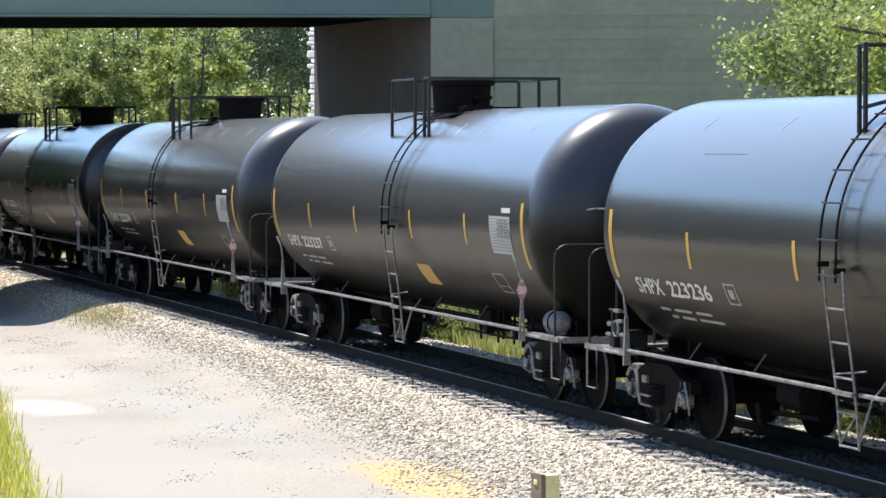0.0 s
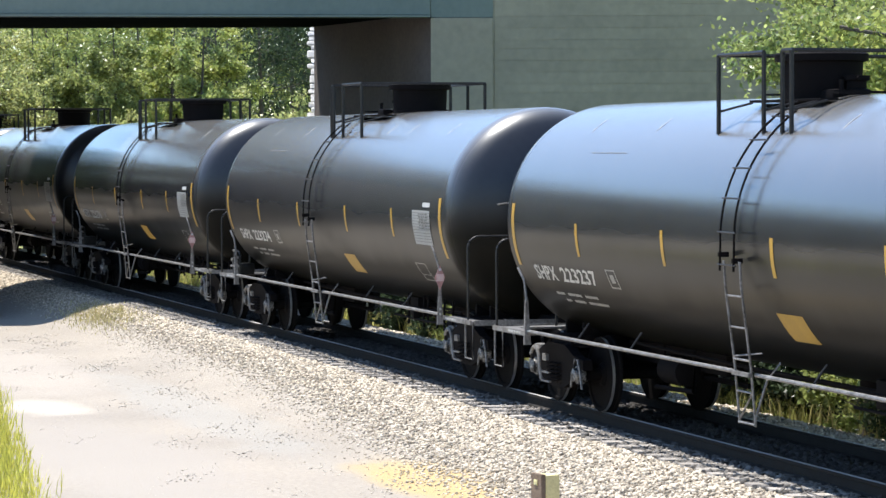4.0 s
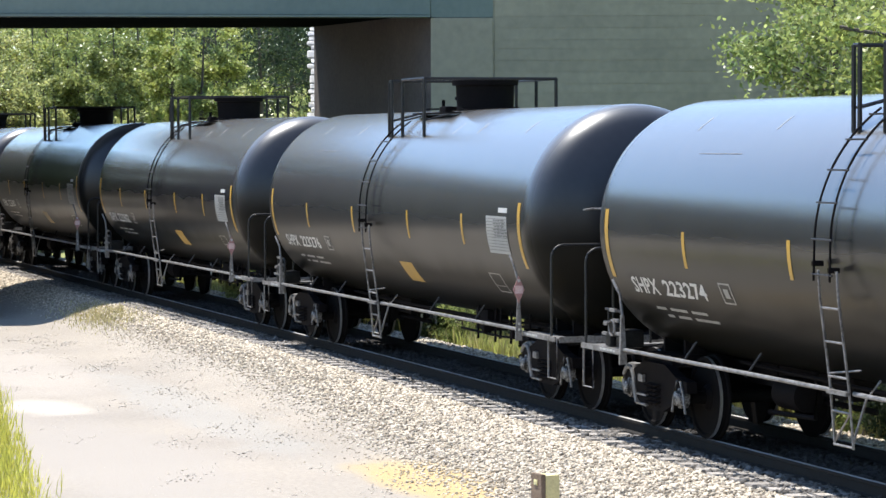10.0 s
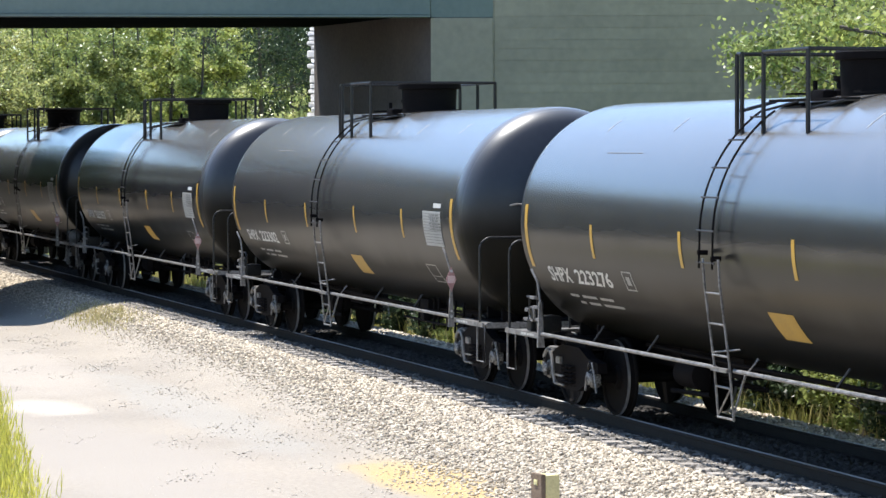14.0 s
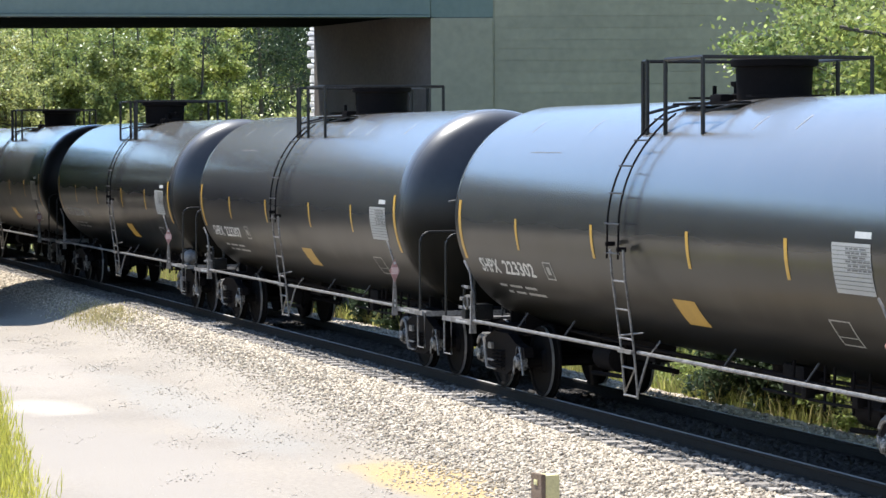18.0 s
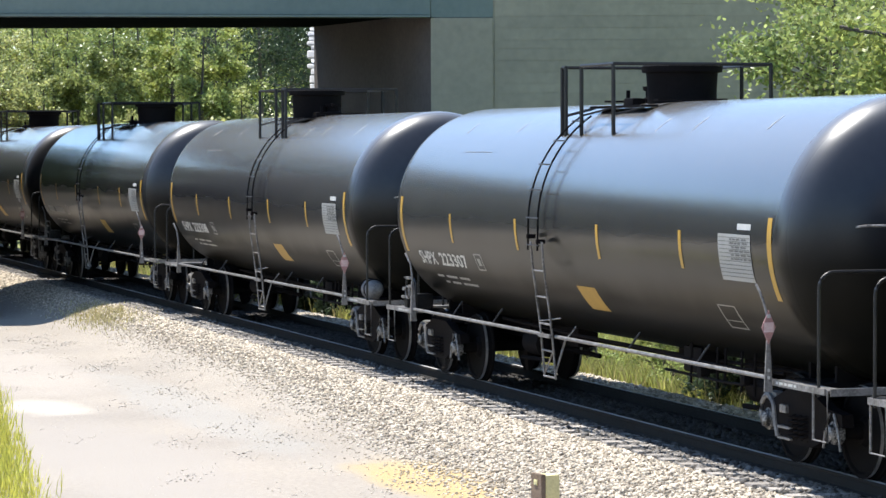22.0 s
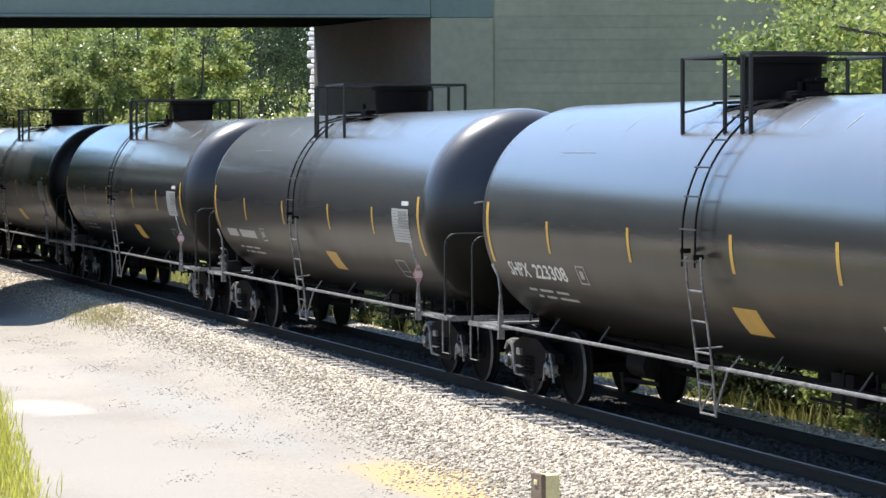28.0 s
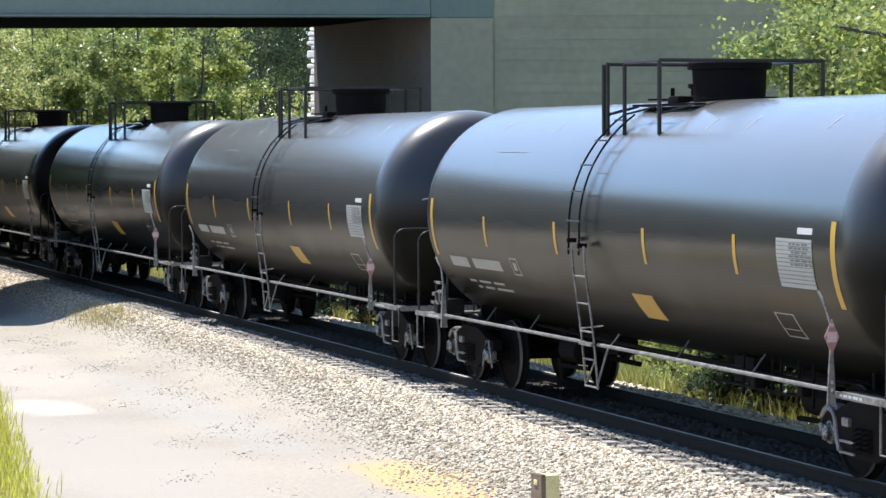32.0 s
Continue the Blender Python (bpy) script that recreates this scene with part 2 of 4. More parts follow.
def zone_material():
    """Pale gravel road, grey ballast and green verge, one sheet."""
    m = material("ground_mix", (0.375, 0.325, 0.265), 0.95, second=(0.27, 0.238, 0.20), scale=0.3, fine=14, bump=0.8, bump_scale=28)
    t = m.node_tree
    n, l = t.nodes, t.links
    b = n["Principled BSDF"]
    base = b.inputs["Base Color"].links[0].from_socket
    tc = n.new("ShaderNodeTexCoord")
    sep = n.new("ShaderNodeSeparateXYZ")
    l.new(tc.outputs["Object"], sep.inputs[0])
    noise_n = n.new("ShaderNodeTexNoise")
    noise_n.inputs["Scale"].default_value, noise_n.inputs["Detail"].default_value = 0.7, 6
    l.new(tc.outputs["Object"], noise_n.inputs["Vector"])

    def edge(axis, lo, hi, wobble):
        mm = n.new("ShaderNodeMath")
        mm.operation = "MULTIPLY_ADD"
        l.new(noise_n.outputs["Fac"], mm.inputs[0])
        mm.inputs[1].default_value = wobble
        l.new(sep.outputs[axis], mm.inputs[2])
        mr = n.new("ShaderNodeMapRange")
        mr.inputs["From Min"].default_value, mr.inputs["From Max"].default_value = lo + wobble / 2, hi + wobble / 2
        l.new(mm.outputs[0], mr.inputs["Value"])
        return mr.outputs[0]

    def blend(a, colour, fac):
        mx = n.new("ShaderNodeMix")
        mx.data_type = "RGBA"
        l.new(a, mx.inputs["A"])
        mx.inputs["B"].default_value = (*colour, 1)
        l.new(fac, mx.inputs["Factor"])
        return mx.outputs["Result"]
    def spot(cx, cy, rx, ry, most):
        """A stain with a ragged edge."""
        mp = n.new("ShaderNodeVectorMath")
        mp.operation = "MULTIPLY_ADD"
        mp.inputs[1].default_value, mp.inputs[2].default_value = (1 / rx, 1 / ry, 0), (-cx / rx, -cy / ry, 0)
        l.new(tc.outputs["Object"], mp.inputs[0])
        ln = n.new("ShaderNodeVectorMath")
        ln.operation = "LENGTH"
        l.new(mp.outputs[0], ln.inputs[0])
        ad = n.new("ShaderNodeMath")
        ad.operation = "MULTIPLY_ADD"
        ad.inputs[1].default_value = 1.1
        l.new(noise_n.outputs["Fac"], ad.inputs[0])
        l.new(ln.outputs["Value"], ad.inputs[2])
        mr = n.new("ShaderNodeMapRange")
        mr.interpolation_type = "SMOOTHSTEP"
        mr.inputs["From Min"].default_value, mr.inputs["From Max"].default_value = 1.05, 1.75
        mr.inputs["To Min"].default_value, mr.inputs["To Max"].default_value = most, 0.0
        l.new(ad.outputs[0], mr.inputs["Value"])
        return mr.outputs[0]
    base = blend(base, (0.34, 0.30, 0.255), spot(-39.5, 7.4, 7.0, 1.5, 0.8))
    base = blend(base, (0.41, 0.36, 0.305), spot(-56, 8.6, 7.0, 1.4, 0.5))
    base = blend(base, (0.33, 0.31, 0.275), spot(-47, 10.0, 9.0, 0.8, 0.6))
    base = blend(base, (0.48, 0.43, 0.36), spot(-47.9, 7.7, 1.8, 0.8, 0.7))
    base = blend(base, (0.47, 0.335, 0.15), spot(-35.6, 10.75, 2.8, 0.75, 0.9))
    c = blend(base, (0.34, 0.30, 0.25), edge("Y", 11.2, 12.2, 1.0))
    # two darker strips along the track paint the train's shade into the ground
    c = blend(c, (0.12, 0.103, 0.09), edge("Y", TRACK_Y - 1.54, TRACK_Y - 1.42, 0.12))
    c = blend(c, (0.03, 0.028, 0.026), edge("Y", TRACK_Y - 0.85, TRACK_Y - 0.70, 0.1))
    c = blend(c, (0.40, 0.37, 0.33), edge("Y", TRACK_Y + 1.2, TRACK_Y + 1.6, 0.3))
    c = blend(c, (0.22, 0.235, 0.085), edge("Y", TRACK_Y + 2.7, TRACK_Y + 3.4, 0.8))
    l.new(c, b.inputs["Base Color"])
    return m


xs, ys = grid_axis(-100, -18, 0.8, 2500), grid_axis(3, 24, 0.3, 2500)
gx, gy = np.meshgrid(xs, ys)
gz = height(gx, gy)
nx = len(xs)
idx = np.arange(len(xs) * len(ys)).reshape(len(ys), nx)
gf = np.stack([idx[:-1, :-1], idx[:-1, 1:], idx[1:, 1:], idx[1:, :-1]], -1).reshape(-1, 4)
ground = new("ground", mesh_from("ground", np.stack([gx, gy, gz], -1).reshape(-1, 3), gf, zone_material(), True))
tagged(ground, "pale gravel road, grey ballast bank and green verge", "ground", kind="structure")

# ---------------------------------------------------------------- track
RAIL_TOP = -0.075
track = tagged(new("railway_track"), "rusty steel rails on dark timber ties in ballast", "railway track", kind="structure")
for side in (-1, 1):
    prof = [(-0.07, 0), (0.07, 0), (0.07, 0.012), (0.012, 0.03), (0.012, 0.13), (0.036, 0.142), (0.036, 0.17), (0.028, 0.178),
            (-0.028, 0.178), (-0.036, 0.17), (-0.036, 0.142), (-0.012, 0.13), (-0.012, 0.03), (-0.07, 0.012)]
    bm = B()
    rings = [[bm.verts.new((x, TRACK_Y + side * 0.753 + a, RAIL_TOP - 0.178 + b)) for a, b in prof] for x in (-900, -110, -20, 300)]
    for a, b in zip(rings, rings[1:]):
        for k in range(len(prof)):
            f = bm.faces.new((a[k], a[(k + 1) % len(prof)], b[(k + 1) % len(prof)], b[k]))
            f.material_index = 1 if k == 7 else 0
    part("rail", bm, [RAIL, RAILTOP], track)

# ---------------------------------------------------------------- road bridge
U, N_ = Vector((0.2952, 0.9554, 0)), Vector((-0.9554, 0.2952, 0))


def bridge_pose(r, d, z):
    """A point r metres along the bridge from the picture's middle, d metres from the camera, at height z."""
    return N_ * d + U * r + Vector((0, 0, z))


def slab(bm, r0, r1, d0, d1, z0, z1, skew=0.0, bevel=0.0):
    """A block along the bridge; skew shifts its far side along the bridge."""
    vs = bmesh.ops.create_cube(bm, size=1.0)["verts"]
    for v in vs:
        d = d0 if v.co.y < 0 else d1
        r = (r0 if v.co.x < 0 else r1) + (skew if v.co.y > 0 else 0)
        v.co = bridge_pose(r, d, z0 if v.co.z < 0 else z1)
    if bevel:
        bmesh.ops.bevel(bm, geom=list({e for v in vs for e in v.link_edges}), offset=bevel, segments=1, affect="EDGES")
    return bm


BD, BW, BZ = 72.0, 11.2, 6.88
SK = -0.309 * BW
END = -0.30
bridge = tagged(new("road_bridge"), "teal painted girder bridge over the railway", "bridge", kind="structure")


def cambered(bm):
    """The girder rises a little towards midspan."""
    for v in bm.verts:
        v.co.z += 0.006 * max(0.0, END - v.co.dot(U))
    return bm


part("fascia_girder", cambered(slab(B(), -34, END, BD, BD + 0.35, BZ, BZ + 1.35, bevel=0.02)), TEAL, bridge)
part("bottom_flange", cambered(slab(B(), -34, END - 0.01, BD - 0.12, BD + 0.5, BZ - 0.05, BZ - 0.002)), TEAL, bridge)
# far girder and soffit: underside shade put into a near-black colour
part("fascia_girder", slab(B(), -38, END + SK, BD + BW - 0.4, BD + BW, BZ + 0.16, BZ + 1.35), SOFFIT_SHADE, bridge)
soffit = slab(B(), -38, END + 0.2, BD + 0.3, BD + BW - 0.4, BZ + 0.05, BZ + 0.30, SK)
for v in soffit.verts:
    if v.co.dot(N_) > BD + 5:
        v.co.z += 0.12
part("soffit", soffit, SOFFIT_SHADE, bridge)
part("deck", slab(B(), -40, 24, BD - 0.1, BD + BW + 0.1, BZ + 1.35, BZ + 1.65, SK), SHADED_CONCRETE, bridge)
part("parapet", slab(B(), -40, 24, BD - 0.1, BD + 0.2, BZ + 1.65, BZ + 3.1), CONCRETE, bridge)
part("parapet", slab(B(), -44, 20, BD + BW - 0.2, BD + BW + 0.1, BZ + 1.65, BZ + 3.1), CONCRETE, bridge)
abut = tagged(new("abutment"), "grey-green concrete abutment with coursed wing wall", "abutment", kind="structure")
# walls under the deck use a darker concrete, their shade in the colour
part("bearing_wall", slab(B(), END, 1.31, BD + 0.3, BD + BW, -1.4, BZ + 1.3, SK), SHADED_CONCRETE, abut)
part("front_pier", slab(B(), END, 1.28, BD, BD + 0.3, -1.4, BZ - 0.06, bevel=0.015), CONCRETE, abut)
part("bearing_block", slab(B(), END + 0.01, 1.28, BD + 0.03, BD + 0.3, BZ - 0.05, BZ + 1.33), TEAL, abut)
part("joint_filler", slab(B(), 1.285, 1.315, BD + 0.045, BD + 0.3, -1.4, BZ + 1.33), CONCRETE, abut)
part("back_fill", slab(B(), 1.32, 24, BD + 1.0, BD + BW, -1.4, BZ + 1.3), CONCRETE, abut)
# near abutment, out of view, set close in to block sky under the bridge
part("near_bearing_wall", slab(B(), -16.0, -13.6, BD, BD + BW, -1.4, BZ + 0.02, SK), SHADED_CONCRETE, abut)
part("near_fill", slab(B(), -60, -16.0, BD + 0.3, BD + BW, -1.4, BZ + 1.3, SK), CONCRETE, abut)
# wing wall of cast courses, each a little proud or set back
rnd = random.Random(17)
z = -1.4
while z < BZ + 1.3:
    h = rnd.choice((0.22, 0.30, 0.30, 0.42))
    off = rnd.uniform(-0.003, 0.003)
    part("wall_course", slab(B(), 1.32, 24, BD + 0.06 + off, BD + 1.0, z, z + h - 0.006), CONCRETE, abut, smooth=False)
    z += h
part("wall_core", slab(B(), 1.34, 24, BD + 0.085, BD + 0.99, -1.4, BZ + 1.3), CONCRETE, abut)
# rough sunlit stones along the far edge of the abutment
rs = random.Random(5)
z = -1.0
while z < BZ + 0.3:
    h = rs.uniform(0.14, 0.30)
    near, reach = BD + BW + 0.15 + (z + 1) * 0.62, rs.uniform(0.03, 0.17)
    edge_r = (END + SK) * near / (BD + BW)
    bm = slab(B(), edge_r - reach - 0.06, edge_r + 0.4, near, near + 1.0, z, z + h - 0.012, bevel=0.03)
    for v in bm.verts:
        if v.co.dot(N_) < near + 0.4:
            v.co += N_ * ((v.co.z - z) * 0.62 + rs.uniform(-0.02, 0.02))
    part("edge_stone", bm, ROCK, abut, smooth=False)
    z += h

# ---------------------------------------------------------------- tank cars
PITCH = 18.1
WR = 0.52
AXLE_Z = WR + RAIL_TOP
TRUCK_X, AXLE_X = 6.95, 0.88


def on_tank(x, z, lift=0.004):
    """A point of the tank's near side at height z, a little above the skin."""
    a = math.acos(max(-1, min(1, (z - ZC) / R)))
    return Vector((x, -(R + lift) * math.sin(a), ZC + (R + lift) * math.cos(a)))


def decal(bm, x0, x1, z0, z1, lift=0.004, slant=0.0, index=0):
    """A patch that follows the tank's round side."""
    n = max(2, int(abs(z1 - z0) / 0.07))
    row = []
    for k in range(n + 1):
        z = z0 + (z1 - z0) * k / n
        s = slant * k / n
        row.append((bm.verts.new(on_tank(x0 + s, z, lift)), bm.verts.new(on_tank(x1 + s, z, lift))))
    for a, b in zip(row, row[1:]):
        f = bm.faces.new((a[0], a[1], b[1], b[0]))
        f.material_index = index
    return bm


def lettering(text, x0, x1, z0, z1):
    """Built-in letters stretched into a field of the tank's side."""
    cu = bpy.data.curves.new("letters", "FONT")
    cu.body = text
    cu.resolution_u = 2
    cu.offset = 0.022
    ob = bpy.data.objects.new("letters", cu)
    scene.collection.objects.link(ob)
    bpy.context.view_layer.update()
    me = bpy.data.meshes.new_from_object(ob.evaluated_get(bpy.context.evaluated_depsgraph_get()))
    bpy.data.objects.remove(ob)
    bm = B()
    bm.from_mesh(me)
    bpy.data.meshes.remove(me)
    bmesh.ops.triangulate(bm, faces=bm.faces[:])
    lo = [min(v.co[i] for v in bm.verts) for i in (0, 1)]
    hi = [max(v.co[i] for v in bm.verts) for i in (0, 1)]
    for v in bm.verts:
        u, w = (v.co.x - lo[0]) / (hi[0] - lo[0]), (v.co.y - lo[1]) / (hi[1] - lo[1])
        v.co = on_tank(x0 + (x1 - x0) * u, z0 + (z1 - z0) * w, 0.005)
    return bm


def head_mesh(sign):
    """A dished end: a tight knuckle where it leaves the shell, then a shallow crown."""
    knuckle, crown = 0.50, 2.75
    turn = math.asin((R - knuckle) / (crown - knuckle))
    full = math.pi / 2 - turn
    prof = [(sign * (HALF - 0.06), R + 0.0012), (sign * (HALF - 0.02), R + 0.0012)]
    for k in range(15):
        a = full * k / 14
        prof.append((sign * (HALF + knuckle * math.sin(a)), R - knuckle + knuckle * math.cos(a)))
    centre = HALF - (crown - knuckle) * math.cos(turn)
    for k in range(1, 13):
        a = turn * (1 - k / 12)
        prof.append((sign * (centre + crown * math.cos(a)), max(0.01, crown * math.sin(a))))
    return lathe(B(), prof, "x", (0, 0, ZC), 72)


def curved_pts(x, z0, z1, lift, n=14):
    """A line up the tank's side from height z0, over towards the top."""
    a0, a1 = math.acos((z0 - ZC) / R), math.acos((z1 - ZC) / R)
    return [(x, -(R + lift) * math.sin(a0 + (a1 - a0) * k / n), ZC + (R + lift) * math.cos(a0 + (a1 - a0) * k / n)) for k in range(n + 1)]


def truck(car, x):
    bm = B()
    box(bm, -0.22, 0.22, -1.05, 1.05, 0.38, 0.74, 0.03)
    lathe(bm, [(0.72, 0.42), (0.86, 0.40)], "z", (0, 0, 0), 20)
    t = part("truck", bm, FRAME, car)
    t.location.x = x
    for s in (-1, 1):
        y = s * 1.06
        bm = B()
        prof = [(-1.12, 0.52), (-1.10, 0.66), (-0.72, 0.70), (-0.36, 0.83), (0.36, 0.83), (0.72, 0.70), (1.10, 0.66), (1.12, 0.52),
                (0.78, 0.50), (0.66, 0.34), (0.30, 0.22), (-0.30, 0.22), (-0.66, 0.34), (-0.78, 0.50)]
        for yy in (y - 0.07, y + 0.07):
            bm.faces.new([bm.verts.new((a, yy, b)) for a, b in prof])
        bm.verts.ensure_lookup_table()
        k = len(prof)
        for i in range(k):
            bm.faces.new((bm.verts[i], bm.verts[(i + 1) % k], bm.verts[k + (i + 1) % k], bm.verts[k + i]))
        part("side_frame", bm, FRAME, t, smooth=False)
        for q in (-0.15, 0.0, 0.15):
            coil = [(q + 0.065 * math.cos(p), y + s * 0.075 + 0.065 * math.sin(p), 0.28 + p / math.tau * 0.055) for p in np.linspace(0, math.tau * 5, 41)]
            part("spring", tube(B(), coil, 0.016, 5), FRAME, t)
        yo = y + s * 0.085
        part("frame_lug", box(B(), -0.48, -0.31, yo - 0.03, yo + 0.05, 0.555, 0.655, 0.02), GREY_EDGE, t)
        for zz in (0.265, 0.39):
            part("frame_rib", box(B(), -0.56, -0.20, yo - 0.02, yo + 0.02, zz - 0.014, zz + 0.014, 0.006), GREY_EDGE, t)
        for q in (-1, 1):
            part("pedestal_edge", tube(B(), [(AXLE_X + q * 0.05, yo, 0.66), (AXLE_X + q * 0.17, yo, 0.46), (AXLE_X + q * 0.22, yo, 0.26)], 0.017, 6), GREY_EDGE, t)
        for a in (-AXLE_X, AXLE_X):
            bm = lathe(B(), [(0.0, 0.13), (s * 0.09, 0.13), (s * 0.10, 0.10), (s * 0.15, 0.09), (s * 0.17, 0.05), (s * 0.175, 0.02)], "y", (a, s * 1.04, AXLE_Z), 16)
            part("bearing", bm, BEARING, t, "grey worn bearing cap")
            if a < 0:
                bow = [(a + 0.19 * math.cos(q), y + s * 0.075, 0.52 + 0.20 * math.sin(q)) for q in np.linspace(math.pi * 1.12, 0, 9)]
                bow += [(a + 0.22, y + s * 0.075, 0.40), (a + 0.27, y + s * 0.07, 0.27)]
                part("pedestal_arch", tube(B(), bow, 0.034, 6), DULL_GREY, t, "dull grey cast arch over the bearing")
                part("pedestal_crown", box(B(), a - 0.15, a + 0.15, y - 0.05, y + 0.10, 0.655, 0.765, 0.045), DULL_GREY, t)
            bm = B()
            box(bm, a - 0.17, a + 0.17, y - 0.06, y + 0.08, AXLE_Z + 0.13, AXLE_Z + 0.22, 0.015)
            part("adapter", bm, FRAME, t)
        for q in (-0.44, 0.44):
            part("brake_shoe", box(B(), q - 0.04, q + 0.04, s * 0.74 - 0.12, s * 0.74 + 0.12, 0.32, 0.62, 0.02), FRAME, t)
    for a in (-AXLE_X, AXLE_X):
        bm = lathe(B(), [(-1.0, 0.075), (-0.80, 0.085), (-0.6, 0.08), (0.6, 0.08), (0.8, 0.085), (1.0, 0.075)], "y", (0, 0, 0), 12)
        for s in (-1, 1):
            lathe(bm, [(s * 0.655, WR + 0.026), (s * 0.685, WR + 0.022), (s * 0.70, WR), (s * 0.76, WR - 0.003), (s * 0.80, WR - 0.004), (s * 0.802, WR - 0.05),
                       (s * 0.775, WR - 0.07), (s * 0.75, 0.17), (s * 0.80, 0.13), (s * 0.80, 0.085)], "y", (0, 0, 0), 40)
            lathe(bm, [(s * 0.655, WR + 0.026), (s * 0.665, WR - 0.07), (s * 0.70, 0.17), (s * 0.66, 0.13), (s * 0.66, 0.085)], "y", (0, 0, 0), 40)
        for f in bm.faces:
            r = math.hypot(f.calc_center_median().x, f.calc_center_median().z)
            f.material_index = 1 if r > WR - 0.012 and abs(f.calc_center_median().y) > 0.765 else 0
        w = part("wheelset", bm, [WHEEL, TREAD], t, "steel wheels with a polished tread on one axle")
        w.location = (a, 0, AXLE_Z)
    return t


def end_gear(car, s, brake):
    """Platform, draft sill, coupler, railing and steps at one end; s is -1 or 1."""
    def bx(bm, a, b, *rest, **kw):
        return box(bm, min(s * a, s * b), max(s * a, s * b), *rest, **kw)
    part("draft_sill", bx(B(), 5.2, 8.6, -0.19, 0.19, 0.62, 1.02, bevel=0.02), FRAME, car)
    bm = bx(B(), 8.5, 8.86, -0.07, 0.07, 0.76, 0.92, bevel=0.02)
    bx(bm, 8.78, 9.06, -0.15, 0.12, 0.70, 0.98, bevel=0.05)
    part("coupler", bm, FRAME, car)
    bm = B()
    for sy in (-1, 1):
        bx(bm, 6.95, 8.52, sy * 1.40 - 0.13, sy * 1.40 + 0.13, 0.945, 0.975)
    bx(bm, 8.22, 8.53, -1.26, 1.26, 0.945, 0.975)
    part("end_platform", bm, GREY_EDGE, car, "grey worn steel walkway grating")
    bm = B()
    for sy in (-1, 1):
        bx(bm, 6.95, 8.52, sy * 1.545 - 0.012, sy * 1.545 + 0.012, 0.93, 1.00)
    bx(bm, 8.54, 8.565, -1.5, 1.5, 0.92, 1.00)
    part("platform_edge", bm, GREY_EDGE, car)
    x = 7.25
    for w in (0.05, 0.10, 0.07, 0.12, 0.06):
        part("stencil_bar", bx(B(), x, x + w, -1.560, -1.5575, 0.952, 0.982), WHITE, car, "tiny white stencilled mark")
        x += w + 0.035
    # bolster saddle under the tank
    bm = B()
    for xa in (TRUCK_X - 0.35, TRUCK_X + 0.35):
        bx(bm, xa - 0.03, xa + 0.03, -0.85, 0.85, 0.80, 1.25)
    bx(bm, TRUCK_X - 0.4, TRUCK_X + 0.4, -1.05, 1.05, 0.80, 0.95, bevel=0.02)
    part("bolster_saddle", bm, FRAME, car)
    # end railing across the car, with rounded corners
    xr = s * (8.32 if s > 0 else 8.40)
    pts = [(xr, -1.53, 0.9)] + [(xr, -1.53, 2.07)] + [(xr, -1.53 + 0.18 * (1 - math.cos(a)), 2.07 + 0.18 * math.sin(a)) for a in np.linspace(0.3, math.pi / 2, 5)]
    pts += [(xr, -p[1], p[2]) for p in pts[::-1]]
    part("end_railing", tube(B(), pts, 0.02), STEEL_BLACK, car)
    pts = [(xr - s * 0.02, -0.62, 0.95), (xr - s * 0.02, -0.62, 2.25)]
    part("railing_post", tube(B(), pts, 0.018), STEEL_BLACK, car)
    part("railing_post", tube(B(), [(p[0], -p[1], p[2]) for p in pts], 0.018), STEEL_BLACK, car)
    for sy in (-1, 1):
        # stirrup step under the corner
        st = [(s * 8.52, sy * 1.52, 0.98), (s * 8.52, sy * 1.52, 0.42), (s * 8.16, sy * 1.52, 0.42), (s * 8.16, sy * 1.52, 0.98)]
        part("stirrup_step", tube(B(), st, 0.016), GREY_EDGE, car)
        part("air_hose" if sy < 0 else "uncoupling_lever",
             tube(B(), [(s * 8.5, sy * 0.45, 0.85), (s * 8.75, sy * 0.5, 0.72), (s * 8.86, sy * 0.5, 0.5), (s * 8.95, sy * 0.42, 0.38)], 0.024), FRAME, car)
        # upright plate where the platform meets the side rail, with the corner grab iron above
        if s > 0:
            continue
        pl = B()
        bx(pl, 6.88, 6.93, sy * 1.575 - 0.05, sy * 1.575 + 0.05, 0.82, 1.45)
        for v in pl.verts:
            if v.co.z > 1.2:
                v.co.y = sy * 1.585 + (v.co.y - sy * 1.575) * 0.35
        part("side_plate", pl, GREY_EDGE, car)
        part("corner_strut", tube(B(), [(s * 6.90, sy * 1.58, 1.42), (s * 6.95, sy * 1.60, 1.72), (s * 7.08, sy * 1.65, 1.90)], 0.018), GREY_EDGE, car)
    # grab bar on the head
    part("head_grab_bar", tube(B(), [(s * 8.05, -0.98, 2.72), (s * 8.24, -0.92, 2.74), (s * 8.36, -0.3, 2.74), (s * 8.36, 0.3, 2.74), (s * 8.24, 0.92, 2.74), (s * 8.05, 0.98, 2.72)], 0.014), GREY_EDGE, car)
    if brake == "wheel":
        bx = s * 7.62
        bm = box(B(), bx - 0.13, bx + 0.13, -1.36, -1.05, 0.978, 1.22, 0.05)
        box(bm, bx - 0.42, bx - 0.22, -1.40, -1.20, 0.978, 1.14, 0.04)
        lathe(bm, [(-1.44, 0.02), (-1.43, 0.11), (-1.36, 0.12), (-1.34, 0.05)], "y", (bx - 0.02, 0, 1.24), 16)
        tube(bm, [(bx + 0.22, -1.38, 0.98), (bx + 0.22, -1.38, 1.40), (bx + 0.12, -1.38, 1.46), (bx - 0.42, -1.38, 1.47)], 0.018, 6)
